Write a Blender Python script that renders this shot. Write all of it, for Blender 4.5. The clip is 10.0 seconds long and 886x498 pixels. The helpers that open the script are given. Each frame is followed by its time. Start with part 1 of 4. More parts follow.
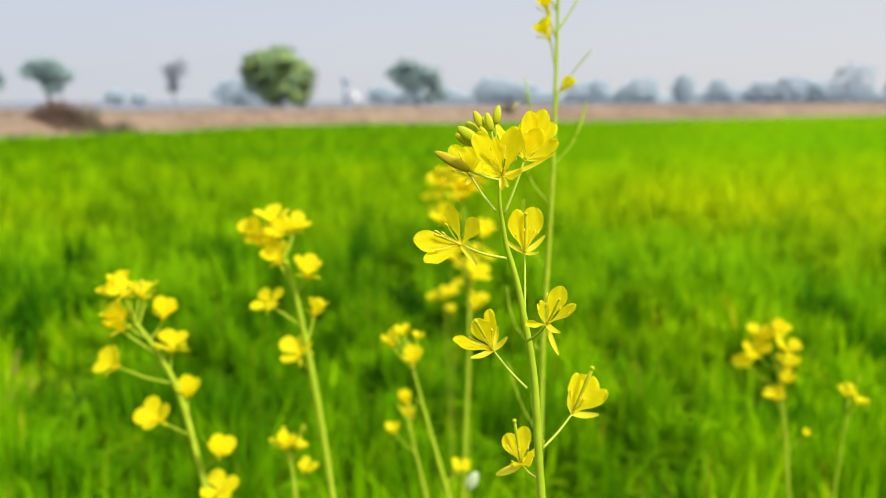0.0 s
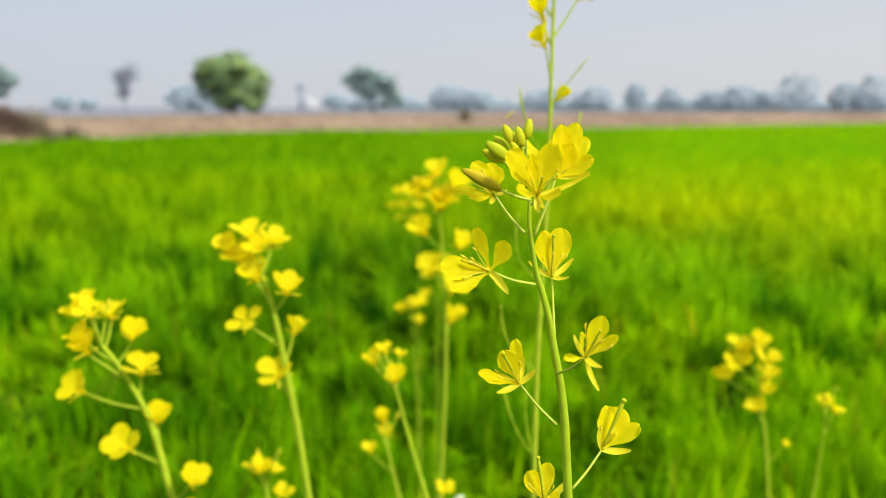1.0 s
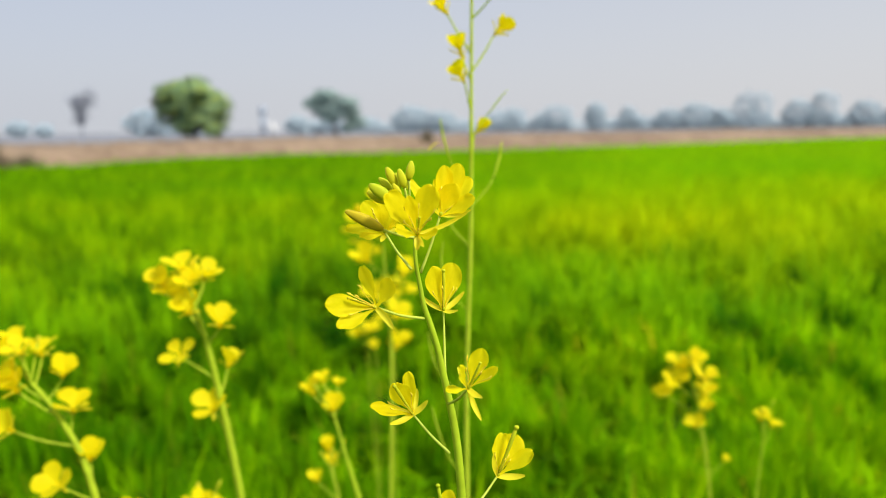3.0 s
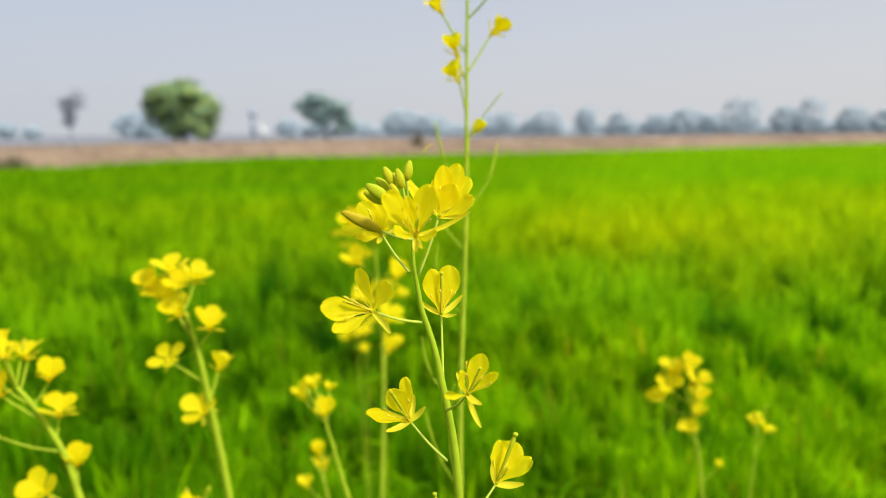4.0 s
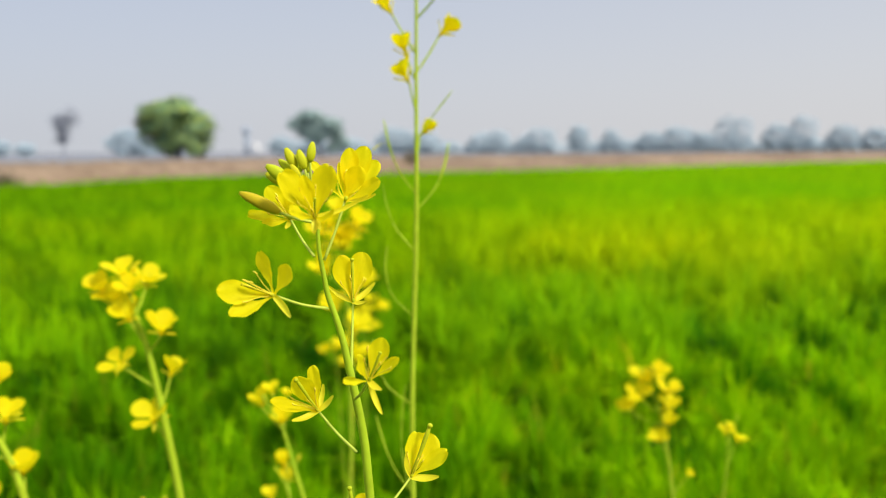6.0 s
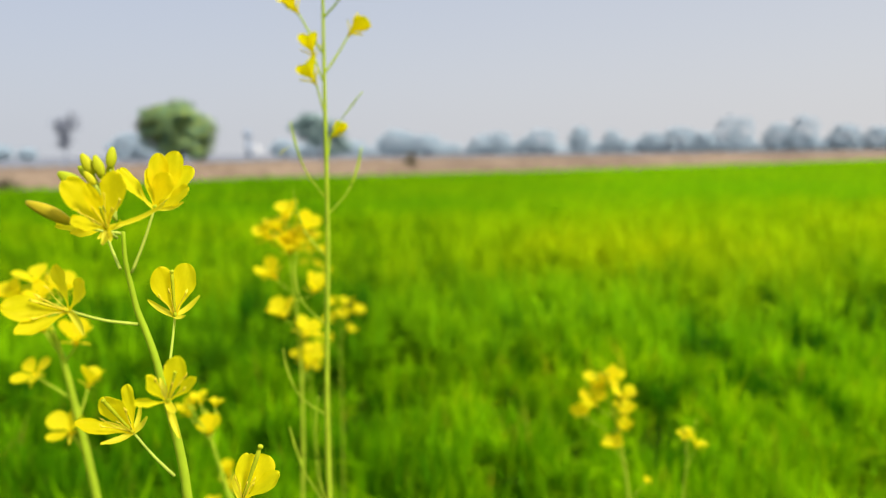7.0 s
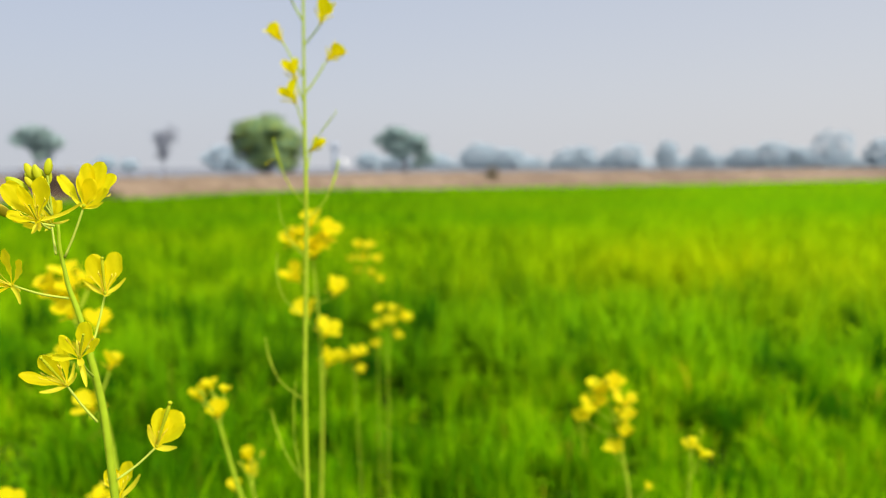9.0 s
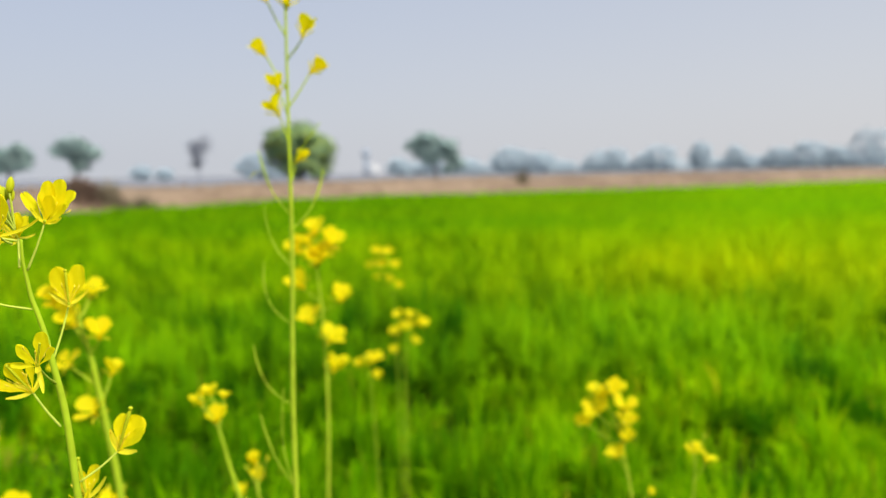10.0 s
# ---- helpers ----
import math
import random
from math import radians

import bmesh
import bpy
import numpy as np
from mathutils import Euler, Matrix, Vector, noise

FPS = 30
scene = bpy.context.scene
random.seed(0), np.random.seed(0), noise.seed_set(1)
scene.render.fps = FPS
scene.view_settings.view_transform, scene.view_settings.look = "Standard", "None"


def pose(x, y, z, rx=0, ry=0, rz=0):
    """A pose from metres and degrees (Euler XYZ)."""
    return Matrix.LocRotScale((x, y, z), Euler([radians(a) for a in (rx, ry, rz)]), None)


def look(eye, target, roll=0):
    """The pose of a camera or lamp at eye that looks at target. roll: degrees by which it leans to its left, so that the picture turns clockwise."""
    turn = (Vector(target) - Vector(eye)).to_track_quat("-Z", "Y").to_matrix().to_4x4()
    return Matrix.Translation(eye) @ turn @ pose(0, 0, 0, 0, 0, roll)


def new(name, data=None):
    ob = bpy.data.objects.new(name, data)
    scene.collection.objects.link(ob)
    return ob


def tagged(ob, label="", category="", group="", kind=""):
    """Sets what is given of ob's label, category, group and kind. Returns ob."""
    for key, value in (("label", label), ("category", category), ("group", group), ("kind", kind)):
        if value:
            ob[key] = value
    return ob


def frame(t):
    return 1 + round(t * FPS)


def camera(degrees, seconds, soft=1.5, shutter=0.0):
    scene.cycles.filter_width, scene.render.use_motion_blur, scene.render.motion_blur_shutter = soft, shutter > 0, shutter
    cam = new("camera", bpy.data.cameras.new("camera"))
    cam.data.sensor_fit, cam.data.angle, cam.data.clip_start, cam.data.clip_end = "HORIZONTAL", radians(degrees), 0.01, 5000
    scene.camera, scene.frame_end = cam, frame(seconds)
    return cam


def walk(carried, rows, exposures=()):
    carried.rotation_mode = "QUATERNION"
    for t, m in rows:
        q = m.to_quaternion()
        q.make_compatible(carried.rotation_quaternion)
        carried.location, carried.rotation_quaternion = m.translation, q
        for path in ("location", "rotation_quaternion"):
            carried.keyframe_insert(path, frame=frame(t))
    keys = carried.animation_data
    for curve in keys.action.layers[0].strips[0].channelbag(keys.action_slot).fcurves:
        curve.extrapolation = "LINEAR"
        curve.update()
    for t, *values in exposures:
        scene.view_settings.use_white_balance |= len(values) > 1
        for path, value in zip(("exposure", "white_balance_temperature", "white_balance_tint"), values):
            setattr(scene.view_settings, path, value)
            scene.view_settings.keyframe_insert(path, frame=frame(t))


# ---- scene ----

# ---------------------------------------------------------------- camera
cam = camera(59.5, 10.0, soft=0.5)
cam.data.dof.use_dof = True
cam.data.dof.focus_distance = 0.222
cam.data.dof.aperture_fstop = 11.0
PATH = [
    (0.0, pose(0.0022, 0.0277, 0.9974, 79.13, 0, -0.09) @ pose(0, 0, 0, 0, 0, -0.16)),
    (0.5, pose(0.0007, 0.0535, 0.9984, 79.35, 0, -1.79) @ pose(0, 0, 0, 0, 0, 0.17)),
    (1.0, pose(-0.0157, 0.0482, 0.9988, 79.63, 0, -3.33) @ pose(0, 0, 0, 0, 0, 0.10)),
    (1.5, pose(0.0044, 0.0497, 1.0018, 79.78, 0, -4.31) @ pose(0, 0, 0, 0, 0, -0.54)),
    (2.0, pose(-0.0102, 0.0373, 0.9980, 80.37, 0, -6.15) @ pose(0, 0, 0, 0, 0, -0.35)),
    (2.5, pose(0.0052, 0.0371, 1.0044, 80.97, 0, -5.75) @ pose(0, 0, 0, 0, 0, -0.87)),
    (4.0, pose(0.0030, 0.0448, 1.0031, 81.45, 0, -6.67) @ pose(0, 0, 0, 0, 0, -0.39)),
    (4.5, pose(0.0027, 0.0150, 0.9920, 82.32, 0, -6.91) @ pose(0, 0, 0, 0, 0, -0.65)),
    (5.0, pose(-0.0076, 0.0216, 0.9935, 82.50, 0, -6.59) @ pose(0, 0, 0, 0, 0, -0.43)),
    (5.5, pose(0.0062, 0.0216, 0.9942, 82.64, 0, -6.65) @ pose(0, 0, 0, 0, 0, -0.51)),
    (5.7, pose(0.0161, 0.0344, 0.9941, 82.69, 0, -6.90) @ pose(0, 0, 0, 0, 0, -0.35)),
    (6.8, pose(0.0572, 0.0517, 0.9919, 82.86, 0, -7.53) @ pose(0, 0, 0, 0, 0, -0.54)),
    (7.0, pose(0.0738, 0.0519, 0.9937, 82.87, 0, -7.01) @ pose(0, 0, 0, 0, 0, -0.71)),
    (7.5, pose(0.1034, 0.0558, 0.9922, 83.07, 0, -6.23) @ pose(0, 0, 0, 0, 0, -0.77)),
    (8.0, pose(0.1180, 0.0595, 0.9911, 83.22, 0, -4.75) @ pose(0, 0, 0, 0, 0, -0.92)),
    (8.5, pose(0.1216, 0.0262, 0.9958, 83.50, 0, -2.85) @ pose(0, 0, 0, 0, 0, -0.51)),
    (9.0, pose(0.1350, 0.0064, 0.9928, 83.91, 0, -0.96) @ pose(0, 0, 0, 0, 0, -0.29)),
    (9.5, pose(0.1515, -0.0050, 0.9935, 84.19, 0, 0.45) @ pose(0, 0, 0, 0, 0, -0.44)),
    (10.0, pose(0.1641, -0.0014, 0.9948, 84.30, 0, 1.39) @ pose(0, 0, 0, 0, 0, -1.13)),
]
walk(cam, PATH, [(0.0, 0.09), (0.7, 0.05), (1.5, 0.02), (4.0, -0.02), (6.0, -0.03), (10.0, -0.03)])

# ---------------------------------------------------------------- world and sun
SUN_ELEV, SUN_AZ = radians(45), radians(132)   # azimuth from +y towards +x
world = bpy.data.worlds.new("hazy_sky")
scene.world = world
world.use_nodes = True
wn, wl = world.node_tree.nodes, world.node_tree.links
wn.clear()
sky = wn.new("ShaderNodeTexSky")
sky.sky_type = "NISHITA"
sky.sun_disc = False
sky.sun_elevation = SUN_ELEV
sky.sun_rotation = SUN_AZ
sky.air_density, sky.dust_density, sky.ozone_density = 1.0, 4.0, 1.0
coord = wn.new("ShaderNodeTexCoord")
sep = wn.new("ShaderNodeSeparateXYZ")
wl.new(coord.outputs["Generated"], sep.inputs[0])
ramp = wn.new("ShaderNodeValToRGB")
ramp.color_ramp.elements[0].position, ramp.color_ramp.elements[0].color = 0.0, (0.66, 0.67, 0.70, 1)
ramp.color_ramp.elements[1].position, ramp.color_ramp.elements[1].color = 0.30, (0.50, 0.56, 0.69, 1)
top = ramp.color_ramp.elements.new(0.85)
top.color = (1.35, 1.38, 1.42, 1)
wl.new(sep.outputs["Z"], ramp.inputs[0])
scale = wn.new("ShaderNodeMix")
scale.data_type, scale.blend_type = "RGBA", "MULTIPLY"
scale.inputs["Factor"].default_value = 1.0
wl.new(sky.outputs[0], scale.inputs[6])
scale.inputs[7].default_value = (0.10, 0.10, 0.10, 1)
veil = wn.new("ShaderNodeMix")
veil.data_type = "RGBA"
veil.inputs["Factor"].default_value = 0.82
wl.new(scale.outputs[2], veil.inputs[6])
wl.new(ramp.outputs[0], veil.inputs[7])
across = wn.new("ShaderNodeMapRange")
across.inputs["From Min"].default_value, across.inputs["From Max"].default_value = -0.6, 0.6
wl.new(sep.outputs["X"], across.inputs["Value"])
tint = wn.new("ShaderNodeMix")
tint.data_type = "RGBA"
tint.inputs[6].default_value, tint.inputs[7].default_value = (0.91, 0.94, 0.99, 1), (1.07, 1.05, 1.02, 1)
wl.new(across.outputs[0], tint.inputs["Factor"])
toned = wn.new("ShaderNodeMix")
toned.data_type, toned.blend_type = "RGBA", "MULTIPLY"
toned.inputs["Factor"].default_value = 1.0
wl.new(veil.outputs[2], toned.inputs[6])
wl.new(tint.outputs[2], toned.inputs[7])
back = wn.new("ShaderNodeBackground")
back.inputs["Strength"].default_value = 1.12
wl.new(toned.outputs[2], back.inputs[0])
wout = wn.new("ShaderNodeOutputWorld")
wl.new(back.outputs[0], wout.inputs[0])

sun = new("sun", bpy.data.lights.new("sun", "SUN"))
sun.data.energy, sun.data.angle, sun.data.color = 4.8, radians(10), (1.0, 0.95, 0.86)
to_sun = Vector((math.sin(SUN_AZ) * math.cos(SUN_ELEV), math.cos(SUN_AZ) * math.cos(SUN_ELEV), math.sin(SUN_ELEV)))
sun.matrix_world = look(to_sun * 50, (0, 0, 0))


# ---------------------------------------------------------------- materials
def nodes_of(name):
    m = bpy.data.materials.new(name)
    m.use_nodes = True
    m.node_tree.nodes.clear()
    return m, m.node_tree.nodes, m.node_tree.links


def ramp_node(n, stops):
    r = n.new("ShaderNodeValToRGB")
    while len(r.color_ramp.elements) < len(stops):
        r.color_ramp.elements.new(0.5)
    for e, (p, c) in zip(r.color_ramp.elements, stops):
        e.position, e.color = p, (*c, 1)
    return r


def soften(n, l, shader, amount, way=(0.0, -0.35, 0.94), crown=None):
    """Leans the shading of countless small leaves towards one way, or outwards from a crown's middle, as a dense canopy shades."""
    geo = n.new("ShaderNodeNewGeometry")
    mix = n.new("ShaderNodeMix")
    mix.data_type = "VECTOR"
    mix.inputs["Factor"].default_value = amount
    l.new(geo.outputs["Normal"], mix.inputs[4])
    mix.inputs[5].default_value = way
    if crown:
        spot = n.new("ShaderNodeTexCoord")
        out = n.new("ShaderNodeVectorMath")
        out.operation = "SUBTRACT"
        l.new(spot.outputs["Object"], out.inputs[0])
        out.inputs[1].default_value = crown
        even = n.new("ShaderNodeVectorMath")
        even.operation = "NORMALIZE"
        l.new(out.outputs[0], even.inputs[0])
        l.new(even.outputs[0], mix.inputs[5])
    unit = n.new("ShaderNodeVectorMath")
    unit.operation = "NORMALIZE"
    l.new(mix.outputs[1], unit.inputs[0])
    l.new(unit.outputs[0], shader.inputs["Normal"])


def leafy(name, stops, patch=None, patch_scale=1.0, patch_stretch=(0.45, 1.0, 0.2), through_light=0.45, rough=0.55, island=True, gloss=0.3, fine=0.0, fine_scale=300.0, veins=0.0, canopy=0.0, crown=None):
    """Thin plant tissue: diffuse front, light shining through, a weak sheen. Colour varies from piece to piece and in patches."""
    m, n, l = nodes_of(name)
    if island:
        rnd = n.new("ShaderNodeNewGeometry").outputs["Random Per Island"]
    else:
        rnd = n.new("ShaderNodeObjectInfo").outputs["Random"]
    r = ramp_node(n, stops)
    l.new(rnd, r.inputs[0])
    colour = r.outputs[0]
    tc = n.new("ShaderNodeTexCoord")
    if patch:
        big = n.new("ShaderNodeTexNoise")
        big.inputs["Scale"].default_value, big.inputs["Detail"].default_value = patch_scale, 3
        mp = n.new("ShaderNodeMapping")
        mp.inputs["Scale"].default_value = patch_stretch
        l.new(tc.outputs["Object"], mp.inputs["Vector"])
        l.new(mp.outputs[0], big.inputs["Vector"])
        pr = ramp_node(n, [(0.42, (0, 0, 0)), (0.62, (1, 1, 1))])
        l.new(big.outputs[0], pr.inputs[0])
        mix = n.new("ShaderNodeMix")
        mix.data_type, mix.blend_type = "RGBA", "MULTIPLY"
        l.new(pr.outputs[0], mix.inputs["Factor"])
        l.new(colour, mix.inputs[6])
        mix.inputs[7].default_value = (*patch, 1)
        colour = mix.outputs[2]
    if fine:
        small = n.new("ShaderNodeTexNoise")
        small.inputs["Scale"].default_value, small.inputs["Detail"].default_value = fine_scale, 4
        l.new(tc.outputs["Object"], small.inputs["Vector"])
        fr = ramp_node(n, [(0.3, (1 - fine,) * 3), (0.7, (1, 1, 1))])
        l.new(small.outputs[0], fr.inputs[0])
        mf = n.new("ShaderNodeMix")
        mf.data_type, mf.blend_type = "RGBA", "MULTIPLY"
        mf.inputs["Factor"].default_value = 1
        l.new(colour, mf.inputs[6])
        l.new(fr.outputs[0], mf.inputs[7])
        colour = mf.outputs[2]
    front = n.new("ShaderNodeBsdfPrincipled")
    front.inputs["Roughness"].default_value = rough
    front.inputs["Specular IOR Level"].default_value = gloss
    back_light = n.new("ShaderNodeBsdfTranslucent")
    if veins:
        along = n.new("ShaderNodeMapping")
        along.inputs["Scale"].default_value = (3.0, 22.0, 2.2)
        l.new(tc.outputs["Object"], along.inputs["Vector"])
        vein = n.new("ShaderNodeTexNoise")
        vein.inputs["Scale"].default_value, vein.inputs["Detail"].default_value = 1.0, 2
        l.new(along.outputs[0], vein.inputs["Vector"])
        relief = n.new("ShaderNodeBump")
        relief.inputs["Strength"].default_value, relief.inputs["Distance"].default_value = veins, 0.0006
        l.new(vein.outputs[0], relief.inputs["Height"])
        l.new(relief.outputs[0], front.inputs["Normal"])
        l.new(relief.outputs[0], back_light.inputs["Normal"])
    if canopy:
        # without a crown, normals lean to camera and sun, which evens out shade
        soften(n, l, front, canopy, (0.2, -0.8, 0.55), crown)
    l.new(colour, front.inputs["Base Color"])
    l.new(colour, back_light.inputs["Color"])
    ms = n.new("ShaderNodeMixShader")
    ms.inputs[0].default_value = through_light
    l.new(front.outputs[0], ms.inputs[1])
    l.new(back_light.outputs[0], ms.inputs[2])
    o = n.new("ShaderNodeOutputMaterial")
    l.new(ms.outputs[0], o.inputs[0])
    return m


def rough_solid(name, a, b, scale_big, scale_small, rough=0.9, bump=0.4, dist=0.02, gloss=0.2):
    """Opaque matter mottled at two scales, with relief."""
    m, n, l = nodes_of(name)
    tc = n.new("ShaderNodeTexCoord")
    big, small = n.new("ShaderNodeTexNoise"), n.new("ShaderNodeTexNoise")
    for t, s in ((big, scale_big), (small, scale_small)):
        t.inputs["Scale"].default_value, t.inputs["Detail"].default_value = s, 5
        l.new(tc.outputs["Object"], t.inputs["Vector"])
    add = n.new("ShaderNodeMath")
    add.operation = "ADD"
    l.new(big.outputs[0], add.inputs[0])
    l.new(small.outputs[0], add.inputs[1])
    half = n.new("ShaderNodeMath")
    half.operation = "MULTIPLY"
    half.inputs[1].default_value = 0.5
    l.new(add.outputs[0], half.inputs[0])
    r = ramp_node(n, [(0.36, a), (0.64, b)])
    l.new(half.outputs[0], r.inputs[0])
    p = n.new("ShaderNodeBsdfPrincipled")
    p.inputs["Roughness"].default_value = rough
    p.inputs["Specular IOR Level"].default_value = gloss
    l.new(r.outputs[0], p.inputs["Base Color"])
    bp = n.new("ShaderNodeBump")
    bp.inputs["Strength"].default_value, bp.inputs["Distance"].default_value = bump, dist
    l.new(half.outputs[0], bp.inputs["Height"])
    l.new(bp.outputs[0], p.inputs["Normal"])
    o = n.new("ShaderNodeOutputMaterial")
    l.new(p.outputs[0], o.inputs[0])
    return m


PETAL = leafy("yellow_petal", [(0.0, (0.955, 0.785, 0.004)), (0.5, (0.96, 0.815, 0.005)), (1.0, (0.965, 0.845, 0.006))], through_light=0.58, rough=0.6, island=False, gloss=0.10, fine=0.06, fine_scale=9, veins=0.06)
SEPAL = leafy("yellow_green_sepal", [(0.0, (0.93, 0.80, 0.015)), (1.0, (0.97, 0.86, 0.03))], through_light=0.45, island=False, fine=0.15)
BUD = leafy("green_bud", [(0.0, (0.46, 0.54, 0.015)), (0.6, (0.56, 0.58, 0.015)), (1.0, (0.66, 0.58, 0.015))], through_light=0.15, island=False, fine=0.2, gloss=0.1)
OLD_BUD = leafy("ochre_bud", [(0.0, (0.52, 0.41, 0.015)), (1.0, (0.56, 0.44, 0.015))], through_light=0.12, island=False, fine=0.25, gloss=0.1)
STEM = leafy("green_stem", [(0.0, (0.42, 0.57, 0.022)), (1.0, (0.52, 0.64, 0.035))], through_light=0.2, island=False, fine=0.22, fine_scale=160, gloss=0.08, rough=0.6)
PEDICEL = leafy("pale_flower_stalk", [(0.0, (0.54, 0.64, 0.06)), (1.0, (0.64, 0.72, 0.11))], through_light=0.25, island=False, fine=0.15, fine_scale=160, gloss=0.1)
BRACT = leafy("pale_green_bract", [(0.0, (0.62, 0.72, 0.42)), (1.0, (0.70, 0.78, 0.50))], through_light=0.4, island=False, fine=0.15)
ANTHER = leafy("ochre_anther", [(0.0, (0.82, 0.62, 0.03)), (1.0, (0.92, 0.74, 0.04))], through_light=0.1, island=False)
def wheat_leaf(name, stops, canopy=0.0):
    """Wheat leaves: tone differs from leaf to leaf; a near belt and patches carry painted shade of hollows, paler
    yellowish growth lies beyond.
    """
    m, n, l = nodes_of(name)
    r = ramp_node(n, stops)
    l.new(n.new("ShaderNodeNewGeometry").outputs["Random Per Island"], r.inputs[0])
    colour = r.outputs[0]
    tc = n.new("ShaderNodeTexCoord")
    place = n.new("ShaderNodeSeparateXYZ")
    l.new(tc.outputs["Object"], place.inputs[0])

    def noise_at(scale, stretch, detail=3):
        mp = n.new("ShaderNodeMapping")
        mp.inputs["Scale"].default_value = stretch
        l.new(tc.outputs["Object"], mp.inputs["Vector"])
        t = n.new("ShaderNodeTexNoise")
        t.inputs["Scale"].default_value, t.inputs["Detail"].default_value = scale, detail
        l.new(mp.outputs[0], t.inputs["Vector"])
        return t.outputs[0]

    def times(c, factor, tint):
        mix = n.new("ShaderNodeMix")
        mix.data_type, mix.blend_type = "RGBA", "MULTIPLY"
        l.new(factor, mix.inputs["Factor"])
        l.new(c, mix.inputs[6])
        mix.inputs[7].default_value = (*tint, 1)
        return mix.outputs[2]

    def ramped(value, stops):
        q = ramp_node(n, [(p, (v, v, v)) for p, v in stops])
        l.new(value, q.inputs[0])
        return q.outputs[0]

    # distance out into the field, made uneven, over ten metres
    sway = n.new("ShaderNodeMath")
    sway.operation = "MULTIPLY_ADD"
    sway.inputs[1].default_value, sway.inputs[2].default_value = 2.2, -1.1
    l.new(noise_at(0.8, (0.8, 1, 0.1)), sway.inputs[0])
    out = n.new("ShaderNodeMath")
    out.operation = "ADD"
    l.new(place.outputs["Y"], out.inputs[0])
    l.new(sway.outputs[0], out.inputs[1])
    tenth = n.new("ShaderNodeMath")
    tenth.operation = "MULTIPLY"
    tenth.inputs[1].default_value = 0.1
    l.new(out.outputs[0], tenth.inputs[0])
    band = ramped(tenth.outputs[0], [(0.10, 0.2), (0.19, 0.9), (0.40, 1.0), (0.53, 0.0)])
    side = n.new("ShaderNodeMapRange")
    side.inputs["From Min"].default_value, side.inputs["From Max"].default_value = 0.2, 1.1
    side.inputs["To Min"].default_value, side.inputs["To Max"].default_value = 1.0, 0.45
    l.new(place.outputs["X"], side.inputs["Value"])
    far_side = n.new("ShaderNodeMapRange")
    far_side.inputs["From Min"].default_value, far_side.inputs["From Max"].default_value = -1.4, -0.9
    l.new(place.outputs["X"], far_side.inputs["Value"])
    dark_belt = n.new("ShaderNodeMath")
    dark_belt.operation = "MULTIPLY"
    l.new(band, dark_belt.inputs[0])
    l.new(far_side.outputs[0], dark_belt.inputs[1])
    both = n.new("ShaderNodeMath")
    both.operation = "MULTIPLY"
    l.new(dark_belt.outputs[0], both.inputs[0])
    l.new(side.outputs[0], both.inputs[1])
    # the belt of dark hollows is darkened here by colour, as painted shade
    colour = times(colour, both.outputs[0], (0.66, 0.78, 0.80))
    colour = times(colour, ramped(tenth.outputs[0], [(0.36, 0.0), (0.50, 1.0), (0.70, 0.9), (1.0, 0.2)]), (1.34, 1.04, 0.9))
    colour = times(colour, ramped(noise_at(0.5, (0.4, 1.0, 0.1)), [(0.45, 0.0), (0.62, 1.0)]), (1.30, 1.05, 0.8))
    # the crop on one side of the field is riper and yellower
    ripe = n.new("ShaderNodeMapRange")
    ripe.inputs["From Min"].default_value, ripe.inputs["From Max"].default_value = 0.5, 2.4
    l.new(place.outputs["X"], ripe.inputs["Value"])
    riper = n.new("ShaderNodeMath")
    riper.operation = "MULTIPLY"
    l.new(ripe.outputs[0], riper.inputs[0])
    l.new(ramped(tenth.outputs[0], [(0.32, 0.0), (0.47, 1.0), (0.70, 0.8), (1.0, 0.0)]), riper.inputs[1])
    colour = times(colour, riper.outputs[0], (1.22, 1.02, 0.9))
    # the far end is a fuller, darker green
    colour = times(colour, ramped(tenth.outputs[0], [(0.80, 0.0), (1.0, 1.0)]), (0.82, 0.86, 1.0))
    # leaves brighten towards +x, on a slant set to fit the camera's view
    slant = n.new("ShaderNodeMath")
    slant.operation = "MULTIPLY_ADD"
    slant.inputs[1].default_value = -0.35
    l.new(place.outputs["Y"], slant.inputs[0])
    l.new(place.outputs["X"], slant.inputs[2])
    pale = n.new("ShaderNodeMapRange")
    pale.inputs["From Min"].default_value, pale.inputs["From Max"].default_value = -1.7, 0.3
    l.new(slant.outputs[0], pale.inputs["Value"])
    colour = times(colour, pale.outputs[0], (1.26, 1.20, 1.0))
    # dark noise puts the shade between tufts into the colour
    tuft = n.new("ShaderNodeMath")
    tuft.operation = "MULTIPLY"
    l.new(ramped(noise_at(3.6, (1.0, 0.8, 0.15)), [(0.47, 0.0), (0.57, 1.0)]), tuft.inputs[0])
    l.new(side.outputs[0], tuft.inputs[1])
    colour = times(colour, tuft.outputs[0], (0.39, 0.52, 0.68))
    # small tufts and single plants differ too
    colour = times(colour, ramped(noise_at(11.0, (1.0, 1.0, 0.7), 2), [(0.44, 0.0), (0.58, 1.0)]), (0.70, 0.78, 0.85))
    # a strip at negative x is darker in the near field
    from_left = n.new("ShaderNodeMapRange")
    from_left.inputs["From Min"].default_value, from_left.inputs["From Max"].default_value = -1.4, 0.2
    l.new(place.outputs["X"], from_left.inputs["Value"])
    near_left = ramped(from_left.outputs[0], [(0.34, 0.0), (0.47, 1.0), (0.56, 1.0), (0.70, 0.0)])
    dark_left = n.new("ShaderNodeMath")
    dark_left.operation = "MULTIPLY"
    l.new(near_left, dark_left.inputs[0])
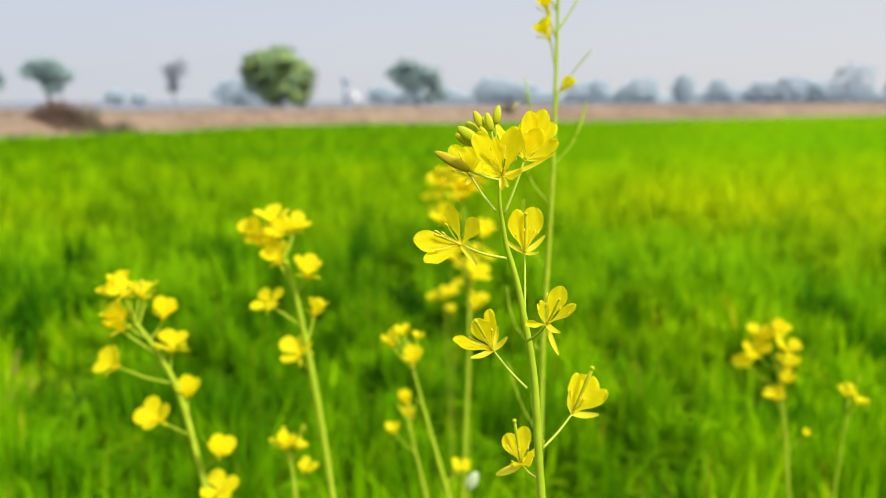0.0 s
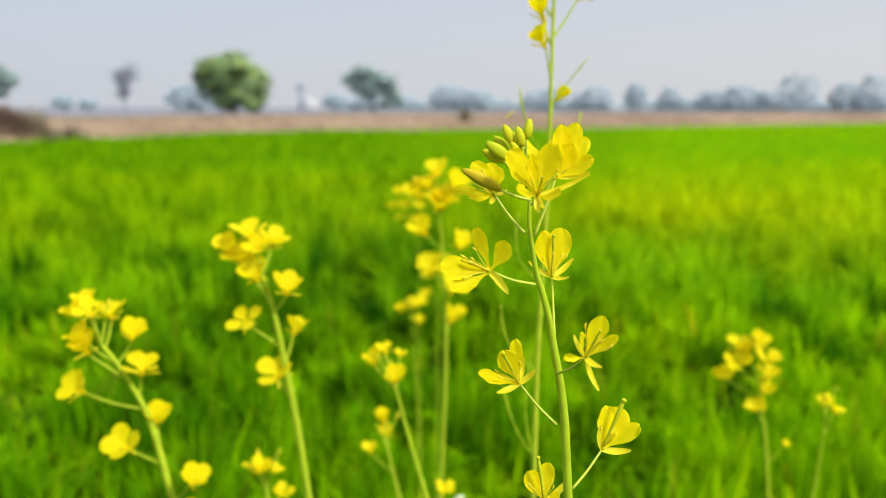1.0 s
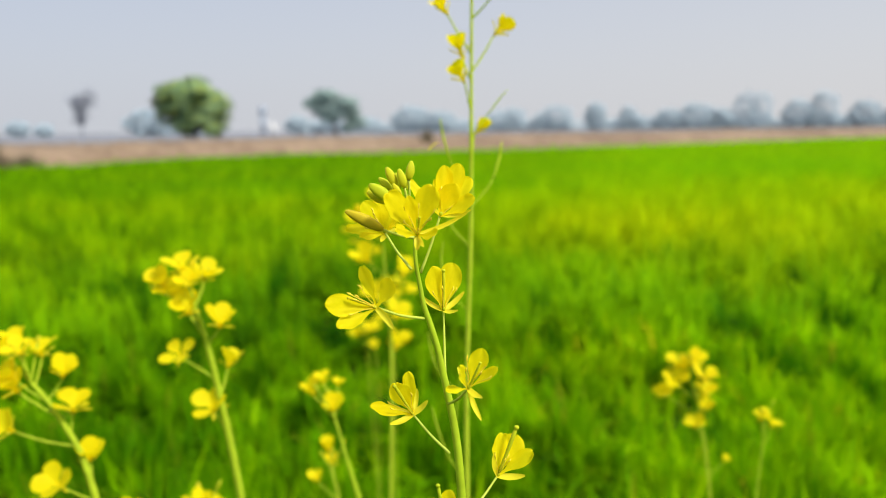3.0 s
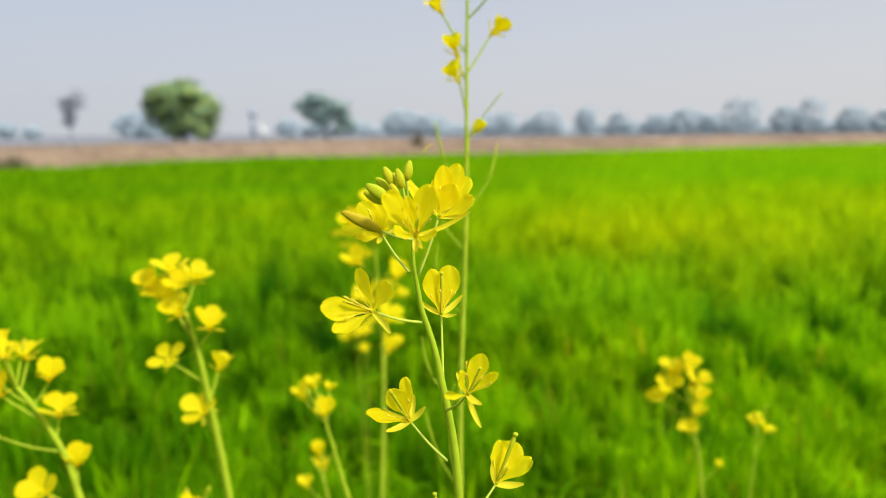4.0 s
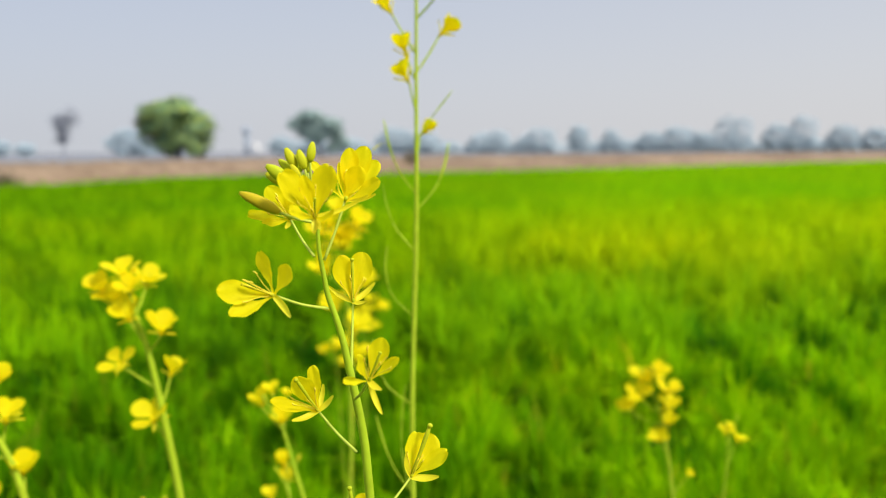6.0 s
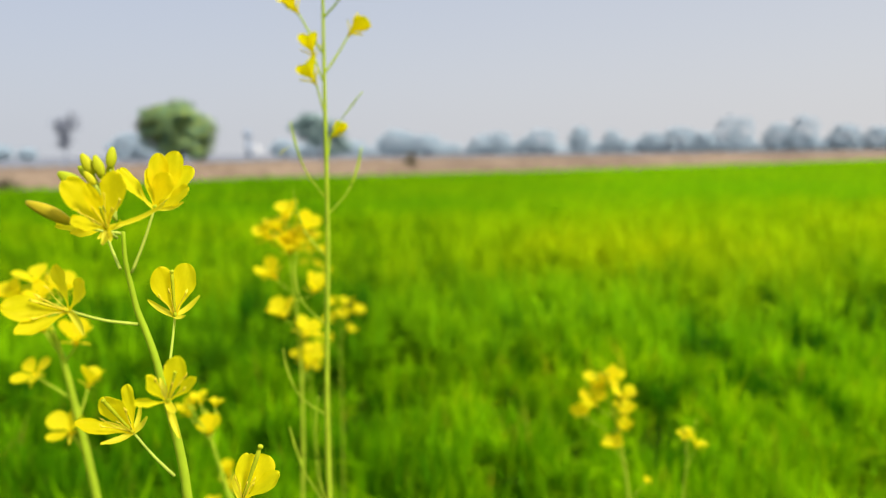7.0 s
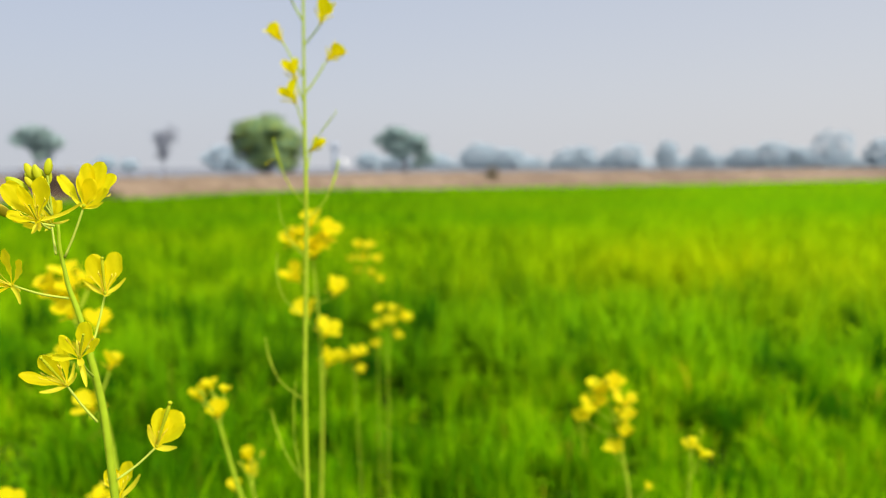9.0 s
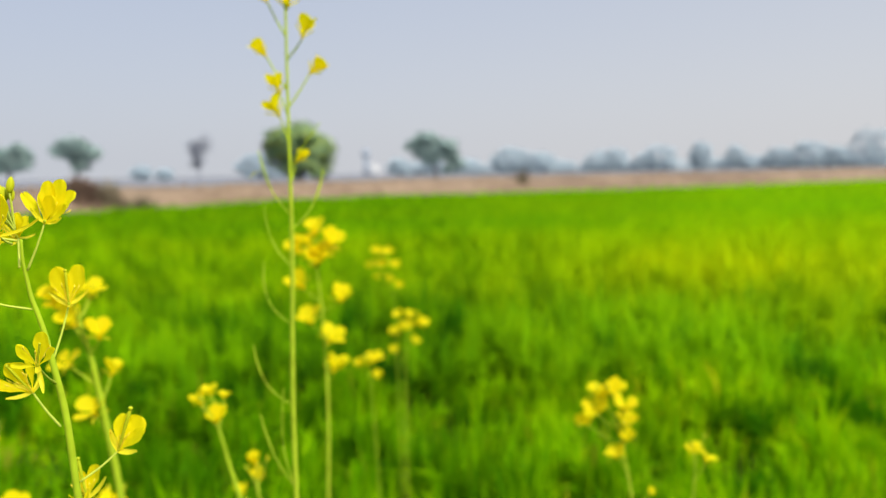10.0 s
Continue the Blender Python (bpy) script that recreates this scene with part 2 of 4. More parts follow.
    l.new(ramped(tenth.outputs[0], [(0.26, 1.0), (0.42, 0.0)]), dark_left.inputs[1])
    colour = times(colour, dark_left.outputs[0], (0.80, 0.86, 0.9))
    # darker streaks across the middle distance
    streak = n.new("ShaderNodeMath")
    streak.operation = "MULTIPLY"
    l.new(ramped(noise_at(1.0, (0.45, 1.3, 0.1)), [(0.54, 0.0), (0.62, 1.0)]), streak.inputs[0])
    l.new(ramped(tenth.outputs[0], [(0.38, 0.0), (0.52, 1.0)]), streak.inputs[1])
    colour = times(colour, streak.outputs[0], (0.78, 0.88, 1.0))
    # bluish-dark patches: shade of hollows painted into the leaf colour
    hollow_dark = n.new("ShaderNodeMath")
    hollow_dark.operation = "MULTIPLY"
    l.new(ramped(noise_at(3.4, (1.0, 0.6, 0.08), 2), [(0.55, 0.0), (0.62, 1.0)]), hollow_dark.inputs[0])
    l.new(ramped(tenth.outputs[0], [(0.10, 0.5), (0.20, 1.0), (0.42, 1.0), (0.55, 0.2)]), hollow_dark.inputs[1])
    colour = times(colour, hollow_dark.outputs[0], (0.16, 0.35, 0.9))
    front = n.new("ShaderNodeBsdfPrincipled")
    front.inputs["Roughness"].default_value, front.inputs["Specular IOR Level"].default_value = 0.6, 0.02
    glow = n.new("ShaderNodeBsdfTranslucent")
    l.new(colour, front.inputs["Base Color"])
    l.new(colour, glow.inputs["Color"])
    if canopy:
        soften(n, l, front, canopy)
    ms = n.new("ShaderNodeMixShader")
    ms.inputs[0].default_value = 0.5 if canopy else 0.4
    l.new(front.outputs[0], ms.inputs[1])
    l.new(glow.outputs[0], ms.inputs[2])
    o = n.new("ShaderNodeOutputMaterial")
    l.new(ms.outputs[0], o.inputs[0])
    return m


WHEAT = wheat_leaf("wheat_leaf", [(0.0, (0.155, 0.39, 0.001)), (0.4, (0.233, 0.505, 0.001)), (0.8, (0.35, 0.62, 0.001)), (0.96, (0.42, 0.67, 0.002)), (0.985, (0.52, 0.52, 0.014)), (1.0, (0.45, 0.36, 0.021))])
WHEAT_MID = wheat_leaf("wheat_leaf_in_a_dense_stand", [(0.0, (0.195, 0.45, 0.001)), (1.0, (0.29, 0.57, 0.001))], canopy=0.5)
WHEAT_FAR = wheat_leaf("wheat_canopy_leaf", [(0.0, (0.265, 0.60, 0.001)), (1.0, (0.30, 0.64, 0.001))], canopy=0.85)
DRY = leafy("dry_grass", [(0.0, (0.154, 0.105, 0.070)), (1.0, (0.294, 0.217, 0.147))], through_light=0.25)
WITHERED = leafy("withered_leaf", [(0.0, (0.34, 0.22, 0.03)), (0.6, (0.46, 0.36, 0.04)), (1.0, (0.40, 0.50, 0.01))], through_light=0.35)
BRUSH = leafy("dry_brushwood", [(0.0, (0.140, 0.091, 0.070)), (1.0, (0.238, 0.161, 0.119))], through_light=0.1)
# a little haze is put into the bluish darkest tone
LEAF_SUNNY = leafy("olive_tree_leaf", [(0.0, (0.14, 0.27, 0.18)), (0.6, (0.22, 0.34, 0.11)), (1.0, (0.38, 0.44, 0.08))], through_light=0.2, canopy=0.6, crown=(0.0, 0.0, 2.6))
# leaf green paled and blued: the haze is painted into it
LEAF_HAZED = leafy("hazed_tree_leaf", [(0.0, (0.26, 0.37, 0.36)), (1.0, (0.35, 0.45, 0.41))], through_light=0.35)
# distance haze is put into this pale bluish leaf colour
LEAF_FAR = leafy("haze_tinted_tree_leaf", [(0.0, (0.325, 0.41, 0.475)), (1.0, (0.35, 0.435, 0.50))], through_light=0.3, canopy=0.9)
# twigs take the blue-grey of haze as their own colour
TWIG = leafy("haze_grey_twig", [(0.0, (0.24, 0.26, 0.31)), (1.0, (0.30, 0.32, 0.37))], through_light=0.1)
# bark of the farthest trees, with haze put into its colour
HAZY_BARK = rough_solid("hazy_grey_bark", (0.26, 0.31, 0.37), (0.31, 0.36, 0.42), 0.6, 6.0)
BARK = rough_solid("greyish_bark", (0.154, 0.154, 0.161), (0.224, 0.217, 0.217), 0.6, 6.0)
SOIL = rough_solid("dry_soil", (0.125, 0.084, 0.057), (0.262, 0.190, 0.128), 0.35, 3.5, bump=0.6, dist=0.06)
# near black: shade in the crop's gaps is put into the earth colour
EARTH = rough_solid("shade_dark_earth", (0.011, 0.020, 0.002), (0.028, 0.036, 0.004), 1.5, 18.0, gloss=0.02)
# plain beyond the bank: haze is painted in as pale bluish grey
HAZED_LAND = rough_solid("haze_coloured_land", (0.161, 0.171, 0.196), (0.196, 0.206, 0.234), 0.02, 0.3, bump=0.1)
PALE = rough_solid("weathered_whitewash", (0.525, 0.525, 0.525), (0.693, 0.682, 0.672), 0.4, 3.0)
# concrete with the blue cast of distance haze in its colour
CONCRETE = rough_solid("haze_blue_concrete", (0.246, 0.291, 0.355), (0.300, 0.346, 0.410), 0.3, 2.0)


# ---------------------------------------------------------------- building helpers
def mesh_of(name, verts, faces, material, smooth=False):
    me = bpy.data.meshes.new(name)
    me.from_pydata(verts, [], faces)
    me.materials.append(material)
    if smooth:
        me.polygons.foreach_set("use_smooth", [True] * len(me.polygons))
    me.update()
    return me


def put(name, me, parent=None, m=None, label=""):
    ob = new(name, me)
    if parent is not None:
        ob.parent = parent
    if m is not None:
        ob.matrix_basis = m
    if label:
        ob["label"] = label
    return ob


def smooth_line(points, per=6):
    """A smooth line through the points, steady also where their spacing is uneven."""
    pts = [Vector(p) for p in points]
    gap = [(q - p).length + 1e-9 for p, q in zip(pts, pts[1:])]
    slope = [(pts[1] - pts[0]) / gap[0]]
    for i in range(1, len(pts) - 1):
        a, b = gap[i - 1], gap[i]
        slope.append(((pts[i] - pts[i - 1]) / a * b + (pts[i + 1] - pts[i]) / b * a) / (a + b))
    slope.append((pts[-1] - pts[-2]) / gap[-1])
    line = []
    for i, g in enumerate(gap):
        for k in range(per):
            u = k / per
            line.append(pts[i] * (2 * u ** 3 - 3 * u * u + 1) + slope[i] * g * (u ** 3 - 2 * u * u + u)
                        + pts[i + 1] * (3 * u * u - 2 * u ** 3) + slope[i + 1] * g * (u ** 3 - u * u))
    line.append(pts[-1])
    return line


def tube(name, line, radii, material, sides=8, caps=True):
    """A round, tapering tube along a line of points."""
    verts, faces = [], []
    n = len(line)
    for i, p in enumerate(line):
        t = (line[min(i + 1, n - 1)] - line[max(i - 1, 0)]).normalized()
        s = t.cross(Vector((0.3, 1, 0.1))).normalized()
        q = t.cross(s)
        for k in range(sides):
            a = 2 * math.pi * k / sides
            verts.append(p + (s * math.cos(a) + q * math.sin(a)) * radii[i])
    for i in range(n - 1):
        for k in range(sides):
            a, b = i * sides + k, i * sides + (k + 1) % sides
            faces.append((a, b, b + sides, a + sides))
    if caps:
        faces.append(tuple(range(sides - 1, -1, -1)))
        faces.append(tuple((n - 1) * sides + k for k in range(sides)))
    return mesh_of(name, verts, faces, material, True)


def frame_along(base, axis, spin=0.0):
    """z along the axis, y as near to the world's -y as it gets."""
    z = Vector(axis).normalized()
    y = Vector((0, -1, 0)) - z * -z.y
    y = y.normalized() if y.length > 1e-3 else Vector((1, 0, 0))
    x = y.cross(z)
    m = Matrix((x, y, z)).transposed().to_4x4()
    return Matrix.Translation(base) @ m @ Matrix.Rotation(spin, 4, "Z")


def blade_field(name, xy, z0, height, width, bend, material, levels=4, seed=1, ways=None):
    """Many grass blades as one mesh: each a tapered, bent strip."""
    g = np.random.default_rng(seed)
    n = len(xy)
    bend_way, face_way = g.uniform(0, 2 * np.pi, n) if ways is None else ways, g.uniform(0, np.pi, n)
    u = np.linspace(0, 1, levels + 1)
    rise = height[:, None] * (u - 0.35 * bend[:, None] * u ** 2.2)
    reach = height[:, None] * bend[:, None] * u ** 2.6
    px = xy[:, 0, None] + reach * np.cos(bend_way)[:, None]
    py = xy[:, 1, None] + reach * np.sin(bend_way)[:, None]
    pz = z0[:, None] + rise
    w = width[:, None] * np.clip(1.15 - u ** 1.6, 0.0, 1) * np.where(u == 1, 0.06, 1)
    dx, dy = np.cos(face_way)[:, None] * w / 2, np.sin(face_way)[:, None] * w / 2
    co = np.empty((n, levels + 1, 2, 3), np.float32)
    co[:, :, 0] = np.stack([px - dx, py - dy, pz], -1)
    co[:, :, 1] = np.stack([px + dx, py + dy, pz], -1)
    base = (np.arange(n) * (levels + 1) * 2)[:, None]
    lv = np.arange(levels)[None] * 2
    quad = np.stack([base + lv, base + lv + 1, base + lv + 3, base + lv + 2], -1).reshape(-1, 4)
    me = bpy.data.meshes.new(name)
    me.vertices.add(n * (levels + 1) * 2)
    me.vertices.foreach_set("co", co.ravel())
    me.loops.add(quad.size)
    me.loops.foreach_set("vertex_index", quad.ravel().astype(np.int32))
    me.polygons.add(len(quad))
    me.polygons.foreach_set("loop_start", np.arange(0, quad.size, 4, dtype=np.int32))
    me.materials.append(material)
    me.update()
    me.validate()
    return me


# ---------------------------------------------------------------- lie of the land
EDGE_X = np.array([-480, -72, -17, -9.0, -6.6, -4.8, -0.6, 9.6, 23, 72, 480], float)
EDGE_Y = np.array([-190, -26, 10.2, 15.6, 18.4, 22.0, 26.0, 31.0, 38, 66, 300], float)


def edge(x):
    return np.interp(x, EDGE_X, EDGE_Y)


def wave(x, y, f, s):
    """A smooth uneven value in about -1..1."""
    return (np.sin(x * f + s) * np.cos(y * f * 0.83 + 1.7 * s) + np.sin((x + y) * f * 1.7 + 2.3 * s) * 0.6 + np.cos((x - 1.3 * y) * f * 2.9 + s) * 0.35) / 1.7


def land(x, y):
    d = y - edge(x)
    step = np.clip((d - 0.1) / 2.6, 0, 1)
    fall = np.clip((d - 7) / 30, 0, 1)
    step = step * step * (3 - 2 * step) * (1 - fall * fall * (3 - 2 * fall))
    near = np.exp(-np.clip(d - 8, 0, None) / 25)
    rough = (wave(x, y, 0.7, 1.0) * 0.07 + wave(x, y, 2.3, 2.0) * 0.045 + wave(x, y, 6.0, 3.0) * 0.025) * near
    return step * (0.68 + rough) + wave(x, y, 1.3, 4.0) * 0.015 * np.clip(1 - d / 50, 0, 1)


front = np.linspace(-46, 46, 330)
rest = np.linspace(46, 314, 70)[1:-1]
ang = np.radians(np.concatenate([front, rest]))
rad = np.concatenate([np.linspace(0.15, 12, 40), np.linspace(12.3, 60, 160), np.geomspace(62, 4000, 40)])
A, Rr = np.meshgrid(ang, rad)
gx, gy = Rr * np.sin(A), Rr * np.cos(A)
gz = land(gx, gy)
nA, nR = len(ang), len(rad)
gv = [(0.0, 0.0, 0.0)] + np.stack([gx, gy, gz], -1).reshape(-1, 3).tolist()
gf = []
for i in range(nR - 1):
    for k in range(nA):
        a, b = 1 + i * nA + k, 1 + i * nA + (k + 1) % nA
        gf.append((a, a + nA, b + nA, b))
for k in range(nA):
    gf.append((0, 1 + k, 1 + (k + 1) % nA))
ground_mesh = mesh_of("ground", gv, gf, SOIL, True)
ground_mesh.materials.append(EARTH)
ground_mesh.materials.append(HAZED_LAND)
centre = np.zeros(len(ground_mesh.polygons) * 3)
ground_mesh.polygons.foreach_get("center", centre)
centre = centre.reshape(-1, 3)
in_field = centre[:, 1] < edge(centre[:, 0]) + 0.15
# ground this far out gets the haze-coloured material
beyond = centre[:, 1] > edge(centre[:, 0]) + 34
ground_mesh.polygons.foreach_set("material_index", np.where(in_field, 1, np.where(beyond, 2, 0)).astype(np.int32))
tagged(put("ground", ground_mesh), "green field earth with a raised strip of bare dry soil behind", "ground", kind="structure")


# ---------------------------------------------------------------- wheat
def scatter(n, x0, x1, y0, y1, seed, keep=None):
    g = np.random.default_rng(seed)
    p = np.stack([g.uniform(x0, x1, n), g.uniform(y0, y1, n)], -1)
    ok = (p[:, 1] < edge(p[:, 0])) & (np.abs(p[:, 0]) < 1.0 + 0.9 * np.abs(p[:, 1]))
    if keep is not None:
        ok &= keep(p[:, 0], p[:, 1], g)
    return p[ok]


def stand(x, y):
    """How well the crop stands: tufts and hollows, and a thin strip two to four metres out."""
    thin = 0.26 * np.exp(-((y - 2.8 - 0.2 * x) / 1.0) ** 2)
    hollow = 1.6 * np.clip(wave(x, y * 0.6, 5.2, 5.1) - 0.30, 0, 0.5) * np.exp(-((y - 2.6 - 0.15 * x) / 1.1) ** 2)
    return 0.68 - thin - hollow + 0.30 * wave(x, y, 13.0, 0.7) + 0.26 * wave(x, y, 23.0, 1.9) + 0.28 * wave(x, y, 5.5, 2.9) + 0.22 * wave(x, y, 2.1, 2.2)


def clumpy(x, y, g):
    return g.uniform(0, 1, len(x)) < stand(x, y) * 1.3 - 0.02


def wheat(name, p, h, w, levels, seed, even=0.0, leaf=WHEAT, tuft=0, arch=0.4):
    """Wheat leaves from the points p; with tuft, each point bears that many leaves, fanning out."""
    g = np.random.default_rng(seed)
    vigour = np.clip(stand(p[:, 0], p[:, 1]), 0, 1.15) * (1 - even) + 0.8 * even
    tall = h * (0.42 + 0.68 * vigour + 0.06 * wave(p[:, 0], p[:, 1], 1.1, 0.4))
    ways = None
    if tuft:
        tall = np.repeat(tall * g.uniform(0.72, 1.15, len(p)), tuft)
        p = np.repeat(p, tuft, axis=0)
        ways = g.uniform(0, 2 * np.pi, len(p))
        p = p + np.stack([np.cos(ways), np.sin(ways)], -1) * np.abs(g.normal(0, 0.028, len(p)))[:, None]
        ways = ways + g.normal(0, 0.5, len(p))
    n = len(p)
    tall = tall * g.uniform(0.60, 1.12, n)
    bend = g.uniform(0.05, 0.40 if tuft else 0.9, n) ** 1.2
    broad = w * g.uniform(0.6, 1.35, n)
    if tuft:
        # some of the leaves are shorter, broader and arch over
        over = g.uniform(0, 1, n) < arch
        bend = np.where(over, g.uniform(0.6, 1.25, n), bend)
        tall = np.where(over, tall * 0.86, tall)
        broad = np.where(over, broad * 1.15, broad)
    me = blade_field(name, p, land(p[:, 0], p[:, 1]), tall, broad, bend, leaf, levels, seed, ways)
    return tagged(put(name, me), "dense bright green young wheat leaves covering the field", "wheat", kind="stuff")


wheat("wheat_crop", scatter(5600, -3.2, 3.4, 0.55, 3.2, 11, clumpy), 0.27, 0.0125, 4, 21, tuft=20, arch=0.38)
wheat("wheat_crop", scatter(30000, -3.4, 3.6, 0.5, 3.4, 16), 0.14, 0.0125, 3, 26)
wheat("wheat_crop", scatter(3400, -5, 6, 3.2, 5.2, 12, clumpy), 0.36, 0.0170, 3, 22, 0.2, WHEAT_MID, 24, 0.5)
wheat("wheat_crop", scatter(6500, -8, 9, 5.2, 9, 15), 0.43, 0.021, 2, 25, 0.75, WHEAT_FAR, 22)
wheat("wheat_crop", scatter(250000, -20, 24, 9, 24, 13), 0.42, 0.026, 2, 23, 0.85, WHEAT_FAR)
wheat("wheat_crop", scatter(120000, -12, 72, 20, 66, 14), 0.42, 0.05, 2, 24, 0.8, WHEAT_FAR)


def wheat_around():
    """The same crop beside and behind the place where the plants stand."""
    g = np.random.default_rng(17)
    p = g.uniform(-7, 7, (12000, 2)) + np.array([0.0, 0.8])
    wedge = (np.abs(p[:, 0]) < 1.0 + 0.9 * np.abs(p[:, 1])) & (p[:, 1] > 0.55)
    p = p[~wedge & (np.hypot(p[:, 0], p[:, 1] - 0.8) < 7) & (np.hypot(p[:, 0], p[:, 1]) > 0.25)]
    wheat("wheat_crop", p, 0.32, 0.022, 2, 27, 0.2, tuft=16)


wheat_around()


def withered_leaves():
    """A small patch of withered leaves in the crop."""
    g = np.random.default_rng(19)
    p = g.normal((-1.50, 2.15), (0.10, 0.16), (220, 2))
    n = len(p)
    me = blade_field("withered_leaves", p, land(p[:, 0], p[:, 1]), g.uniform(0.10, 0.20, n), g.uniform(0.007, 0.014, n), g.uniform(0.2, 1.1, n), WITHERED, 4, 20)
    tagged(put("withered_leaves", me), "patch of withered straw-coloured leaves among the wheat", "dry leaves", kind="stuff")


withered_leaves()


# ---------------------------------------------------------------- dry strip behind the field
def dry_grass():
    g = np.random.default_rng(5)
    p = np.stack([g.uniform(-26, 54, 80000), g.uniform(9, 74, 80000)], -1)
    d = p[:, 1] - edge(p[:, 0])
    ok = (d > 0.2) & (d < 14) & (g.uniform(0, 1, len(p)) < 0.35 + 0.5 * wave(p[:, 0], p[:, 1], 0.8, 3.3))
    p = p[ok]
    n = len(p)
    me = blade_field("dry_grass", p, land(p[:, 0], p[:, 1]) - 0.01, g.uniform(0.06, 0.20, n), g.uniform(0.015, 0.035, n), g.uniform(0.1, 0.8, n), DRY, 2, 6)
    tagged(put("dry_grass", me), "sparse straw-coloured dry grass on the bare bank", "dry grass", kind="stuff")


dry_grass()


def brushwood(name, label, x, y, rx, rz, material, n, seed, category="bush"):
    """A tangle of bent twigs springing from a few roots."""
    g = np.random.default_rng(seed)
    roots = np.stack([g.normal(x, rx * 0.42, n), g.normal(y, rx * 0.25, n)], -1)
    fall = np.exp(-((roots[:, 0] - x) / rx) ** 2)
    me = blade_field(name, roots, land(roots[:, 0], roots[:, 1]) - 0.02, rz * fall * g.uniform(0.5, 1.2, n), g.uniform(0.012, 0.03, n) * 1.6, g.uniform(0.1, 1.0, n), material, 3, seed)
    return tagged(put(name, me), label, category)


BUSHLEAF = leafy("dull_bush_leaf", [(0.0, (0.19, 0.155, 0.10)), (1.0, (0.29, 0.24, 0.165))], through_light=0.25)
brushwood("thicket", "dark reddish-brown heap of dry brushwood on the bank", -8.70, 17.9, 0.62, 0.44, BRUSH, 1300, 31, "brushwood")
brushwood("bush", "low dull olive bush at the edge of the wheat", -7.35, 18.2, 0.5, 0.5, BUSHLEAF, 600, 32)
brushwood("bush", "thin twiggy olive bush beside the brushwood heap", -8.10, 18.1, 0.42, 0.62, BUSHLEAF, 260, 33)
brushwood("bush", "small dull dry bush at the foot of the bank", 2.5, 29.5, 0.26, 0.50, BUSHLEAF, 260, 34)


# ---------------------------------------------------------------- trees
def crown_mesh(name, lobes, leaf, count, material, seed, dense=False):
    """Many small leaf sprays gathered in uneven clumps that fill the lobes (dx, dz, rx, rz); a dense crown bears them
    on its outside alone and is flattened in depth.
    """
    g = np.random.default_rng(seed)
    area = np.array([l[2] * l[3] for l in lobes])
    verts = []
    for lobe, share in zip(lobes, area / area.sum()):
        dx, dz, rx, rz = lobe
        if dense:
            n = int(count * share) + 40
            q = g.normal(size=(n, 3))
            q /= np.linalg.norm(q, axis=1)[:, None]
            swell = 0.90 + 0.14 * np.sin(6 * q[:, 0] + dx) * np.cos(5 * q[:, 2] + dx) + g.normal(0, 0.07, n)
            # thin in depth, so the side towards the camera stays lit
            p = np.array([dx, 0, dz]) + q * swell[:, None] * np.array([rx, rx * 0.45, rz])
            # leaves aimed at sun and camera, to even out shade as haze would
            face = np.array([0.32, -0.76, 0.56]) + g.normal(0, 0.22, (n, 3))
            a = np.cross(face, g.normal(size=(n, 3)))
            a /= np.linalg.norm(a, axis=1)[:, None]
            b = np.cross(face, a)
            b /= np.linalg.norm(b, axis=1)[:, None]
            s = leaf * g.uniform(0.6, 1.4, n)[:, None]
            verts.append(np.stack([p - a * s, p - b * s * 0.6, p + a * s, p + b * s * 0.6], 1))
            continue
        clumps = max(6 if len(lobes) > 8 else 9, int(26 * share))
        per = max(12, int(count * share / clumps))
        for _ in range(clumps):
            v = g.normal(size=3)
            v /= np.linalg.norm(v)
            v *= g.uniform(0.2, 0.86)
            c = np.array([dx + v[0] * rx, v[1] * rx * 0.8, dz + v[2] * rz])
            size = g.uniform(0.36, 0.58) * min(rx, rz)
            q = g.normal(size=(per, 3))
            q /= np.linalg.norm(q, axis=1)[:, None]
            p = c + q * size * g.uniform(0.45, 1.2, per)[:, None] * np.array([1.25, 1.1, 0.85])
            face = (p - np.array([dx, 0, dz - 0.3 * rz])) / np.array([rx, rx, rz]) + g.normal(0, 0.45, (per, 3))
            a = np.cross(face, g.normal(size=(per, 3)))
            a /= np.linalg.norm(a, axis=1)[:, None]
            b = np.cross(face, a)
            b /= np.linalg.norm(b, axis=1)[:, None]
            s = leaf * g.uniform(0.6, 1.4, per)[:, None]
            verts.append(np.stack([p - a * s, p - b * s * 0.45, p + a * s, p + b * s * 0.45], 1))
    v = np.concatenate(verts).reshape(-1, 3)
    faces = np.arange(len(v)).reshape(-1, 4).tolist()
    return mesh_of(name, v.tolist(), faces, material)


